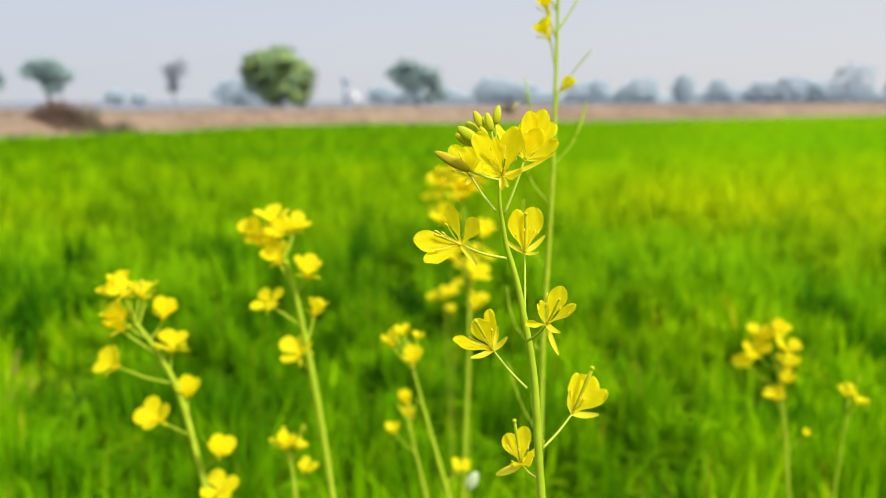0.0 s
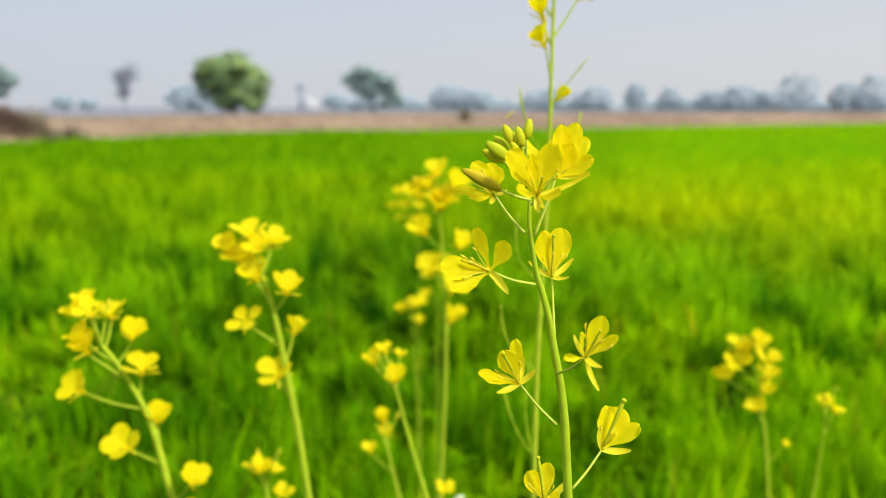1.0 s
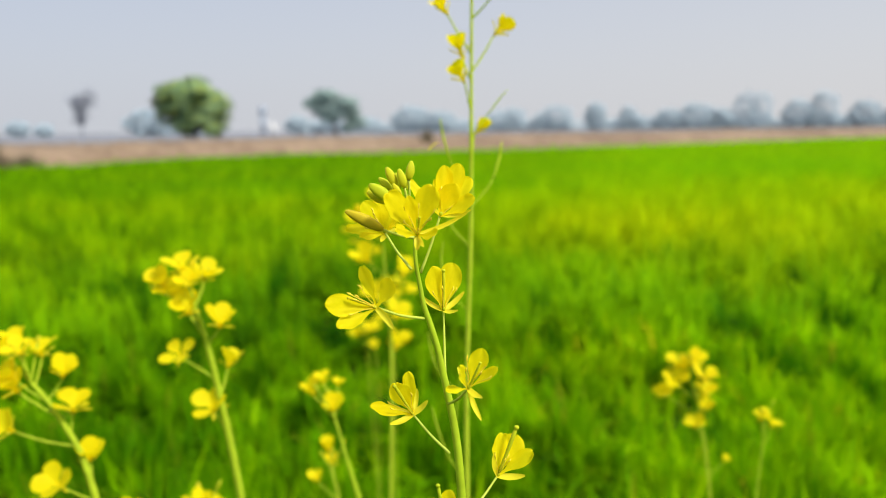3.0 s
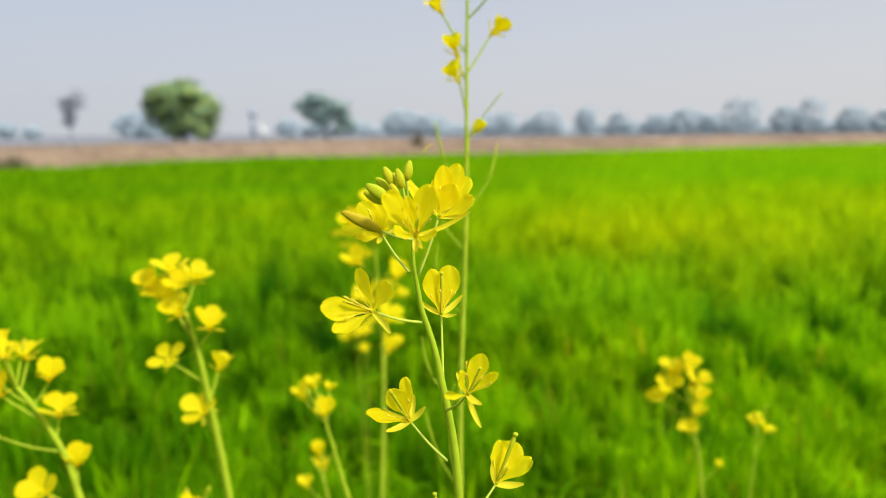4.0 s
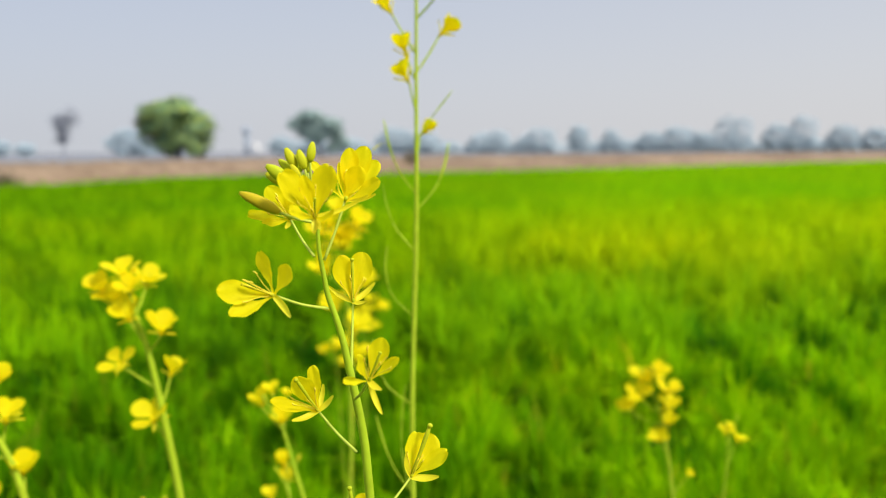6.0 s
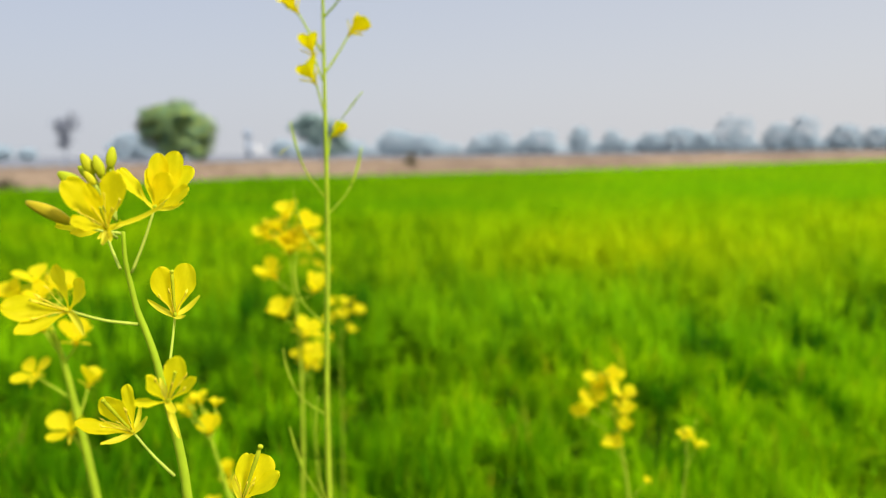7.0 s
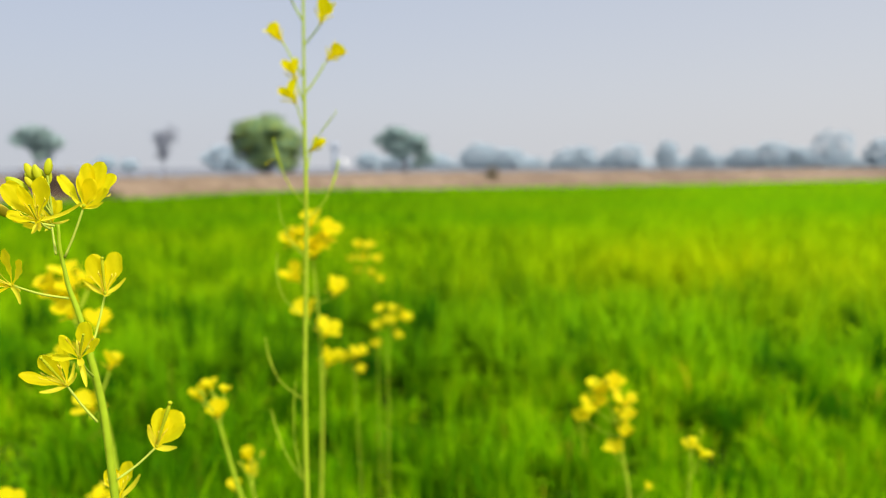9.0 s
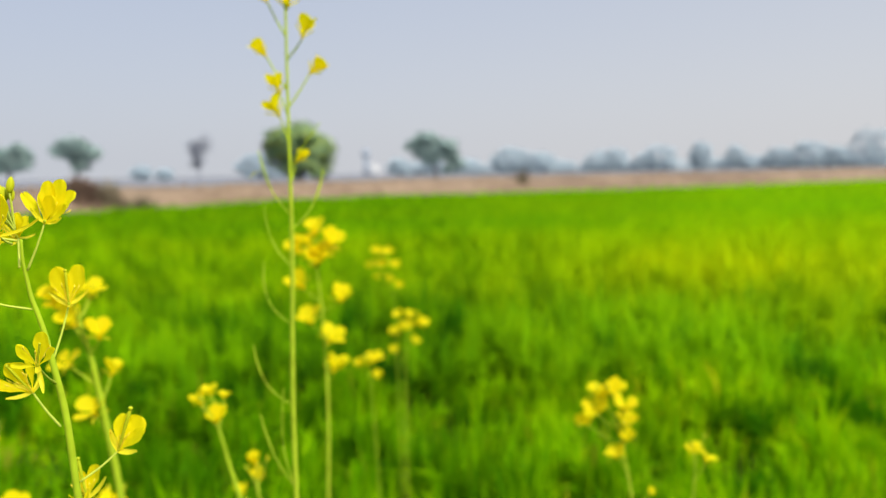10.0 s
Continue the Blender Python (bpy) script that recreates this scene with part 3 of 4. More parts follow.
def tree(label, x, y, lobes, trunk_r, leaf, count, material, seed, wood=None, dense=False):
    base = float(land(np.array([x]), np.array([y]))[0]) - 0.05
    t = new("tree")
    t.location = (x, y, base)
    tagged(t, label, "tree")
    rng = random.Random(seed)
    wood = wood or BARK
    top = max(l[1] for l in lobes)
    fork = Vector((lobes[0][0] * 0.25, 0, top * 0.38))
    line = smooth_line([(0, 0, -0.1), (rng.uniform(-0.15, 0.15), 0, top * 0.18), fork], 4)
    put("trunk", tube("trunk", line, [trunk_r * (1.25 - 0.5 * i / len(line)) for i in range(len(line))], wood, 8), t)
    for dx, dz, rx, rz in lobes:
        for k in range(3):
            end = Vector((dx + rng.uniform(-0.6, 0.6) * rx, rng.uniform(-0.5, 0.5) * rx, dz + rng.uniform(-0.3, 0.6) * rz))
            start = fork if end.z > fork.z else fork * 0.45
            mid = start.lerp(end, 0.5) + Vector((0, 0, 0.12 * (end - start).length))
            limb = smooth_line([start, mid, end], 4)
            put("limb", tube("limb", limb, [trunk_r * (0.55 - 0.48 * i / len(limb)) for i in range(len(limb))], wood, 6), t)
    put("crown", crown_mesh("crown", lobes, leaf, count, material, seed, dense), t)
    return t


tree("broad leafy green tree, sunlit on one side, on the far plain", -24.3, 120,
     [(-0.2, 5.0, 4.7, 3.8), (-1.9, 7.0, 3.6, 2.7), (1.2, 6.0, 3.6, 2.9), (3.2, 3.5, 2.9, 2.7), (-3.3, 5.0, 2.6, 2.7), (-2.2, 3.0, 2.7, 2.4), (1.6, 1.7, 3.8, 1.9)], 0.38, 0.34, 12000, LEAF_SUNNY, 41)
tree("rounded hazy blue-green tree on the far plain", -3.6, 120, [(-1.3, 5.2, 3.1, 2.4), (0.6, 3.8, 3.4, 2.4), (2.6, 2.2, 2.1, 1.6)], 0.3, 0.34, 6500, LEAF_HAZED, 42)
tree("flat-topped hazy green tree with a slim trunk", -57, 115, [(0, 5.6, 3.3, 1.9), (-1.3, 5.2, 2.5, 1.8), (1.4, 5.0, 2.6, 1.9), (0.5, 4.1, 2.5, 1.9), (0.4, 3.0, 1.5, 1.3)], 0.26, 0.32, 5200, LEAF_HAZED, 43)
tree("hazy green tree with a spreading crown", -58.4, 100, [(-0.3, 4.3, 2.7, 1.8), (1.2, 3.6, 2.0, 1.6), (-1.3, 3.5, 1.9, 1.5)], 0.24, 0.3, 3200, LEAF_HAZED, 44)
tree("nearly bare grey-brown tree with thin twigs", -43.8, 130, [(0.3, 6.0, 2.6, 2.0), (-0.1, 3.6, 1.4, 1.7)], 0.2, 0.22, 1500, TWIG, 45, TWIG)
FAR = "hazy grey-green tree in the distant tree line"
for fx, fy, lobes, seed in (
        (-57.7, 220, [(0, 3.6, 5.2, 2.7), (3.5, 2.2, 3.0, 1.8)], 51),
        (16.0, 250, [(0, 4.2, 5.2, 3.2)], 52),
        (25.0, 250, [(0, 3.2, 5.2, 2.6)], 53),
        (48.5, 260, [(-2, 3.3, 5.0, 2.6), (3, 3.8, 4.0, 3.0)], 54),
        (66.0, 260, [(0, 4.2, 5.2, 3.2), (-5, 2.8, 3.6, 2.2)], 55),
        (76.6, 250, [(0, 4.4, 3.2, 3.4)], 56),
        (87.4, 250, [(0, 3.6, 2.8, 3.0), (3.4, 2.4, 2.6, 1.8)], 57),
        (101.5, 250, [(0, 3.2, 5.0, 2.6)], 58),
        (110.5, 250, [(0, 4.2, 5.6, 3.2)], 59),
        (119.5, 250, [(0, 3.2, 4.6, 2.6)], 60),
        (130.2, 250, [(-2.5, 6.6, 4.0, 4.2), (3.2, 6.4, 3.6, 4.3), (0, 3.0, 6.0, 2.6)], 61),
        (146.5, 250, [(0, 4.6, 5.2, 3.6)], 62),
        (155.5, 250, [(0, 6.2, 5.0, 4.6), (-1, 3.0, 5.6, 2.6)], 63),
        (170.5, 250, [(0, 4.4, 5.4, 3.4)], 64),
        (183.0, 250, [(0, 4.0, 5.6, 3.0)], 65),
        (-95.0, 230, [(0, 2.4, 2.8, 1.5)], 66),
        (-20.5, 260, [(0, 2.8, 3.4, 2.2)], 67),
        (-10.0, 260, [(0, 2.6, 3.2, 2.0)], 68),
        (2.0, 270, [(0, 2.6, 4.5, 2.0)], 69),
        (34.5, 270, [(0, 2.0, 5.0, 1.6)], 70),
        (-88.0, 230, [(0, 1.9, 2.3, 1.2)], 71)):
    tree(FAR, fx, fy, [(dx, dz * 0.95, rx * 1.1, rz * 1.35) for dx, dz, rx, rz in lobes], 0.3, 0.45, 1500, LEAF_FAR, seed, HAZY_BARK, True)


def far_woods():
    """The low wooded strip that joins the trees on the skyline."""
    rng = random.Random(90)
    lobes = []
    for x0, x1 in ((-68, -54), (-16, 6), (12, 34), (44, 76), (82, 200)):
        x = x0
        while x < x1:
            lobes.append((x, rng.uniform(0.6, 1.8), rng.uniform(4.0, 7.0), rng.uniform(1.8, 3.0)))
            x += rng.uniform(3, 5.5)
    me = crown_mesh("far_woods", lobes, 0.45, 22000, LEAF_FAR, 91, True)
    ob = put("far_woods", me)
    ob.location = (0, 268, 0)
    tagged(ob, "pale haze-tinted line of low woods on the skyline", "woods", kind="stuff")


far_woods()


def far_tower():
    t = new("water_tower")
    t.location = (-31.3, 260, 0.1)
    tagged(t, "slim grey concrete tower far beyond the field", "tower")
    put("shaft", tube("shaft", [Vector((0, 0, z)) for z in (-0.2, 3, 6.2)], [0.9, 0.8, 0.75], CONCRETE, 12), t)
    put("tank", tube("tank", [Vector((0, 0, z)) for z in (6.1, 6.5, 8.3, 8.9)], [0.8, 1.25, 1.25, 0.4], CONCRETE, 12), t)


def far_shrine():
    t = new("shrine")
    t.location = (-26.1, 240, 0.1)
    tagged(t, "small whitewashed shrine with a pointed roof on the plain", "shrine")
    s = math.sqrt(2) * 0.6
    put("wall", tube("wall", [Vector((0, 0, z)) for z in (-0.2, 1.9)], [1.15 * s, 1.1 * s], PALE, 4), t)
    put("roof", tube("roof", [Vector((0, 0, z)) for z in (1.88, 2.1, 3.0, 3.9)], [1.3 * s, 1.3 * s, 0.6 * s, 0.08], PALE, 4), t)
    me = bpy.data.meshes.new("doorway")
    bm = bmesh.new()
    bmesh.ops.create_cube(bm, size=1, matrix=Matrix.Translation((0, -1.13, 0.8)) @ Matrix.Diagonal((0.7, 0.1, 1.5, 1)))
    bm.to_mesh(me)
    bm.free()
    me.materials.append(CONCRETE)
    put("doorway", me, t)


far_tower()
far_shrine()


# ---------------------------------------------------------------- mustard plants
PETALS, SEPALS = {}, {}


def petal_mesh(spread, kind):
    """An obovate petal of length 1 with a narrow claw; it leaves the flower's axis (z) and bends out to `spread` degrees."""
    key = (round(spread / 8) * 8, kind)
    if key in PETALS:
        return PETALS[key]
    rng = random.Random(1000 + key[0] * 7 + kind)
    rows, cols = 12, 7
    x = z = 0.0
    verts, faces = [], []
    full = 0.255 + rng.uniform(-0.02, 0.03)
    curl = rng.uniform(-4, 22)
    twist = rng.uniform(-0.25, 0.25)
    for i in range(rows):
        u = i / (rows - 1)
        s = min(1, max(0, (u - 0.08) / 0.42))
        a = radians(6 + (key[0] - 6) * s * s * (3 - 2 * s) + curl * max(0, u - 0.55) / 0.45)
        if i:
            x += math.sin(a) / (rows - 1)
            z += math.cos(a) / (rows - 1)
        if u < 0.66:
            k = min(1, max(0, (u - 0.27) / 0.39))
            w = 0.040 + (full - 0.040) * k * k * (3 - 2 * k)
        else:
            k = (u - 0.66) / 0.34
            w = full * math.sqrt(max(0.0, 1 - (k * 0.985) ** 2.6))
        nx, nz = -math.cos(a), math.sin(a)
        for c in range(cols):
            v = -1 + 2 * c / (cols - 1)
            cup = 0.16 * w * v * v + 0.012 * math.sin(4.2 * v + 7 * u + kind) * u + twist * w * v * 0.5 * u
            notch = -0.035 * (1 - abs(v)) ** 2 * (u == 1)
            verts.append((x + nx * cup + notch * math.sin(a), v * w, z + nz * cup + notch * math.cos(a)))
    for i in range(rows - 1):
        for c in range(cols - 1):
            q = i * cols + c
            faces.append((q, q + 1, q + cols + 1, q + cols))
    PETALS[key] = mesh_of("petal", verts, faces, PETAL, True)
    return PETALS[key]


def sepal_mesh(spread, kind):
    key = (round(spread / 8) * 8, kind)
    if key in SEPALS:
        return SEPALS[key]
    rows, x, z = 8, 0.0, 0.0
    verts, faces = [], []
    for i in range(rows):
        u = i / (rows - 1)
        a = radians(key[0] * min(1, 0.35 + u) - 10 * u + 8 * kind * u)
        if i:
            x += 0.62 * math.sin(a) / (rows - 1)
            z += 0.62 * math.cos(a) / (rows - 1)
        w = 0.058 * math.sin(math.pi * min(1, 0.22 + 0.74 * u)) ** 0.7
        nx, nz = -math.cos(a), math.sin(a)
        for v, lift in ((-1, 0.035), (0, -0.01), (1, 0.035)):
            verts.append((x + nx * lift, v * w, z + nz * lift))
    for i in range(rows - 1):
        for c in range(2):
            q = i * 3 + c
            faces.append((q, q + 1, q + 4, q + 3))
    SEPALS[key] = mesh_of("sepal", verts, faces, SEPAL, True)
    return SEPALS[key]


def spindle(name, length, width, material, power=0.8, sides=8, bend=0.0, rings=9):
    """A bud, pod or grain: round in section, pointed at its ends."""
    line = [Vector((bend * (i / (rings - 1)) ** 2, 0, length * i / (rings - 1))) for i in range(rings)]
    radii = [max(0.04 * width, width / 2 * math.sin(math.pi * min(0.97, 0.08 + 0.9 * i / (rings - 1))) ** power) for i in range(rings)]
    return tube(name, line, radii, material, sides)


def bud_mesh(width, bend=0.0, material=BUD):
    """A closed bud of length 1: four folded sepals with furrows between them and a rounded, closed tip."""
    rings, sides = 12, 16
    verts, faces = [], []
    for i in range(rings):
        u = i / (rings - 1)
        r = width / 2 * max(0.10, math.sin(math.pi * (0.07 + 0.89 * u ** 0.92)) ** 0.62)
        for k in range(sides):
            a = 2 * math.pi * k / sides
            fold = 1 - 0.16 * (0.3 + 0.7 * u) * math.exp(-((math.remainder(a, math.pi / 2)) / 0.22) ** 2)
            tip = 0.012 * math.cos(4 * a) * (u > 0.95)
            verts.append((r * fold * math.cos(a) + bend * u * u, r * fold * math.sin(a), u - tip))
    for i in range(rings - 1):
        for k in range(sides):
            q, p = i * sides + k, i * sides + (k + 1) % sides
            faces.append((q, p, p + sides, q + sides))
    faces.append(tuple(range(sides))[::-1])
    faces.append(tuple(range((rings - 1) * sides, rings * sides)))
    return mesh_of("bud", verts, faces, material, True)


BUD_MESH = bud_mesh(0.49)
BUD_SLIM = bud_mesh(0.30, 0.06, OLD_BUD)
RECEPTACLE = spindle("flower", 0.10, 0.085, BUD, 0.6, rings=6)


def stamen_mesh(lean):
    line = smooth_line([(0.02, 0, 0.03), (0.05 + 0.10 * lean, 0, 0.28), (0.06 + 0.26 * lean, 0, 0.50)], 3)
    radii = [0.008] * len(line)
    tip = line[-1]
    line += [tip + Vector((0.02, 0, 0.02)), tip + Vector((0.045, 0, 0.07)), tip + Vector((0.05, 0, 0.13))]
    radii += [0.017, 0.021, 0.006]
    return tube("stamen", line, radii, ANTHER, 6)


STAMENS = [stamen_mesh(k) for k in (0.25, 0.45, 0.9)]
PISTIL = tube("pistil", smooth_line([(0, 0, 0.05), (0.01, 0, 0.35), (0.0, 0, 0.66), (0, 0, 0.69), (0, 0, 0.74)], 3),
              [0.022] * 4 + [0.027] * 3 + [0.021] * 2 + [0.022, 0.033, 0.036, 0.022], BUD, 8)


def flower(plant, base, axis, size, spread, spin, rng, petals=(0, 1, 2, 3), broad=1.05):
    """One four-petalled flower; its mesh is the green base, its petals, sepals and stamens are sub-parts."""
    f = put("flower", RECEPTACLE, plant, frame_along(base, axis, spin) @ Matrix.Scale(size, 4))
    for k in petals:
        turn = math.pi / 2 * k + rng.uniform(-0.22, 0.22)
        tilt = rng.uniform(-7, 9)
        put("petal", petal_mesh(spread + tilt, rng.randrange(3)), f, Matrix.Rotation(turn, 4, "Z") @ Matrix.Diagonal((1, broad, 1, 1)) @ Matrix.Scale(rng.uniform(0.92, 1.06), 4))
    for k in range(4):
        turn = math.pi / 2 * (k + 0.5) + rng.uniform(-0.3, 0.3)
        put("sepal", sepal_mesh(spread + 22 + rng.uniform(-10, 18), rng.randrange(2)), f, Matrix.Rotation(turn, 4, "Z"))
    return f


def stalk(plant, a, b, r0, r1, sag=0.0, material=STEM):
    a, b = Vector(a), Vector(b)
    mid = a.lerp(b, 0.5) + Vector((0, 0, sag * (b - a).length))
    line = smooth_line([a, mid, b], 4)
    n = len(line)
    return put("pedicel", tube("pedicel", line, [r0 + (r1 - r0) * i / (n - 1) for i in range(n)], material, 7), plant)


def bud(plant, base, axis, length, slim=False):
    return put("bud", BUD_SLIM if slim else BUD_MESH, plant, frame_along(base, axis) @ Matrix.Scale(length, 4))


def stem_line(points, y, foot_y):
    """From the tip down to the ground: points are (x, z) at depth y; below them the stem goes on and rights itself."""
    pts = [(x, y, z) for x, z in points]
    (xa, za), (xb, zb) = points[-2], points[-1]
    lean = max(-0.25, min(0.25, (xb - xa) / (za - zb)))
    for u in (0.3, 0.65, 1.0):
        pts.append((xb + lean * zb * (u - 0.5 * u * u), y + (foot_y - y) * u, zb * (1 - u) - 0.02 * (u == 1)))
    return smooth_line(pts, 6)


def on_line(line, z):
    """The point of a downward line nearest to the height z."""
    return min(line, key=lambda p: abs(p.z - z))


def plant_base(label, x, y):
    p = new("mustard_plant")
    p.location = (x, y, 0)
    return tagged(p, label, "mustard plant", group="mustard plants in the wheat")


def mustard(label, y, heads, stem, seed, size=0.0105, thick=0.0019, spread=42, buds=0, drop=0.018, deep=0.010):
    """A mustard plant with open flowers at heads (x, z) and a stem through (x, z), tip first."""
    rng = random.Random(seed)
    size *= 1.55
    line = stem_line(stem, y, y + rng.uniform(-0.02, 0.03))
    back = Vector((line[-1].x, line[-1].y, 0))
    plant = plant_base(label, back.x, back.y)
    line = [p - back for p in line]
    n = len(line)
    put("stem", tube("stem", line, [thick * (0.50 + 0.60 * min(1, 2.2 * i / n)) for i in range(n)], STEM, 8), plant)
    tip = line[0]
    for x, z, *share in heads:
        big = size * (share[0] if share else 1.0)
        c = Vector((x, y + rng.uniform(-deep, deep), z)) - back
        root = on_line(line, min(tip.z - 0.001, c.z - drop - rng.uniform(0, 0.006)))
        away = c - root
        axis = (away.normalized() * 0.8 + Vector((rng.uniform(-0.25, 0.25), rng.uniform(-0.75, -0.1), 0.55))).normalized()
        base = c - axis * big * 0.55
        stalk(plant, root, base, thick * 0.34, thick * 0.30, rng.uniform(-0.06, 0.02))
        flower(plant, base, axis, big * rng.uniform(0.92, 1.08), spread + rng.uniform(-12, 18), rng.uniform(0, 1.5), rng, broad=1.22)
    for k in range(buds):
        a = rng.uniform(0, 2 * math.pi)
        out = Vector((math.cos(a) * 0.5, math.sin(a) * 0.5, 1)).normalized()
        end = tip + out * rng.uniform(0.012, 0.024)
        stalk(plant, tip, end, thick * 0.3, thick * 0.28)
        bud(plant, end, out, rng.uniform(0.0045, 0.007))
    return plant, line, back


# the plant in focus
def lone_petal(kind):
    """A petal of length 1 and width 1 along z, facing x: narrow claw, rounded and slightly notched blade, arched."""
    rng = random.Random(300 + kind)
    rows, cols = 20, 9
    verts, faces = [], []
    arch, ripple, lean = rng.uniform(0.04, 0.08), rng.uniform(0.010, 0.020), rng.uniform(-0.05, 0.05)
    for i in range(rows):
        u = math.sin(math.pi / 2 * i / (rows - 1)) ** 0.9
        if u < 0.66:
            k = min(1, max(0, (u - 0.16) / 0.50))
            w = 0.085 + 0.415 * (k * k * (3 - 2 * k)) ** 0.9
        else:
            w = 0.5 * max(0.003, 1 - ((u - 0.66) / 0.34) ** 2.3) ** 0.5
        for c in range(cols):
            v = -1 + 2 * c / (cols - 1)
            x = -arch * math.sin(math.pi * min(1, u * 1.05)) + 0.09 * w * v * v + ripple * math.sin(5.0 * v + 6 * u + kind) * u - 0.05 * max(0, u - 0.7) + 0.022 * math.sin(17 * u + 3 * kind + 1.5 * v) * abs(v) ** 3 * (u > 0.4)
            z = u - 0.035 * max(0, u - 0.8) / 0.2 * math.exp(-(v * w / 0.07) ** 2) * (kind % 2)
            verts.append((x, v * w + lean * math.sin(math.pi * u), z))
    for i in range(rows - 1):
        for c in range(cols - 1):
            q = i * cols + c
            faces.append((q, q + 1, q + cols + 1, q + cols))
    return mesh_of("petal", verts, faces, PETAL, True)


def lone_sepal(kind):
    """A narrow boat-shaped sepal of length 1 and width 1 along z."""
    rows = 9
    verts, faces = [], []
    for i in range(rows):
        u = i / (rows - 1)
        w = 0.5 * math.sin(math.pi * min(1, 0.16 + 0.80 * u)) ** 0.6
        bow = -0.10 * math.sin(math.pi * u) + (0.05 if kind else -0.02) * u * u
        for v, lift in ((-1, 0.04), (-0.5, 0.0), (0.5, 0.0), (1, 0.04)):
            verts.append((bow + lift, v * w, u))
    for i in range(rows - 1):
        for c in range(3):
            q = i * 4 + c
            faces.append((q, q + 1, q + 5, q + 4))
    return mesh_of("sepal", verts, faces, SEPAL, True)


LONE_PETALS = [lone_petal(k) for k in range(5)]
LONE_SEPALS = [lone_sepal(k) for k in range(2)]


def aimed(way, facing):
    """A frame at the origin with z along the way and x towards facing."""
    z = way.normalized()
    x = facing - z * facing.dot(z)
    x = x.normalized() if x.length > 1e-4 else z.orthogonal().normalized()
    return Matrix((x, z.cross(x), z)).transposed().to_4x4()


def open_flower(plant, base, axis, petals, sepals, pistil, rng):
    """A flower whose petals and sepals (across, up, depth, width, all in mm) each point their own way from its base."""
    f = put("flower", RECEPTACLE, plant, frame_along(base, axis) @ Matrix.Scale(0.0135, 4))
    undo = f.matrix_basis.inverted() @ Matrix.Translation(base)
    inside = Vector(axis).normalized() + Vector((0, -0.7, 0.1))
    for rows, meshes, name in ((petals, LONE_PETALS, "petal"), (sepals, LONE_SEPALS, "sepal")):
        for k, (dx, dz, dy, w) in enumerate(rows):
            way = Vector((dx, dy, dz)) * 0.001
            size = way.length
            put(name, meshes[rng.randrange(len(meshes))], f, undo @ aimed(way, inside) @ Matrix.Diagonal((size, w * 0.00113, size, 1)))
    way = Vector(pistil) * 0.001
    core = aimed(way, Vector((0, -1, 0)))
    put("pistil", PISTIL, f, undo @ core @ Matrix.Scale(way.length / 0.74, 4))
    for k in range(6):
        put("stamen", STAMENS[rng.randrange(3) if k < 4 else 2], f, undo @ core @ Matrix.Rotation(math.pi / 3 * k + rng.uniform(-0.3, 0.3), 4, "Z") @ Matrix.Scale(0.0125 * rng.uniform(0.85, 1.1), 4))
    return f


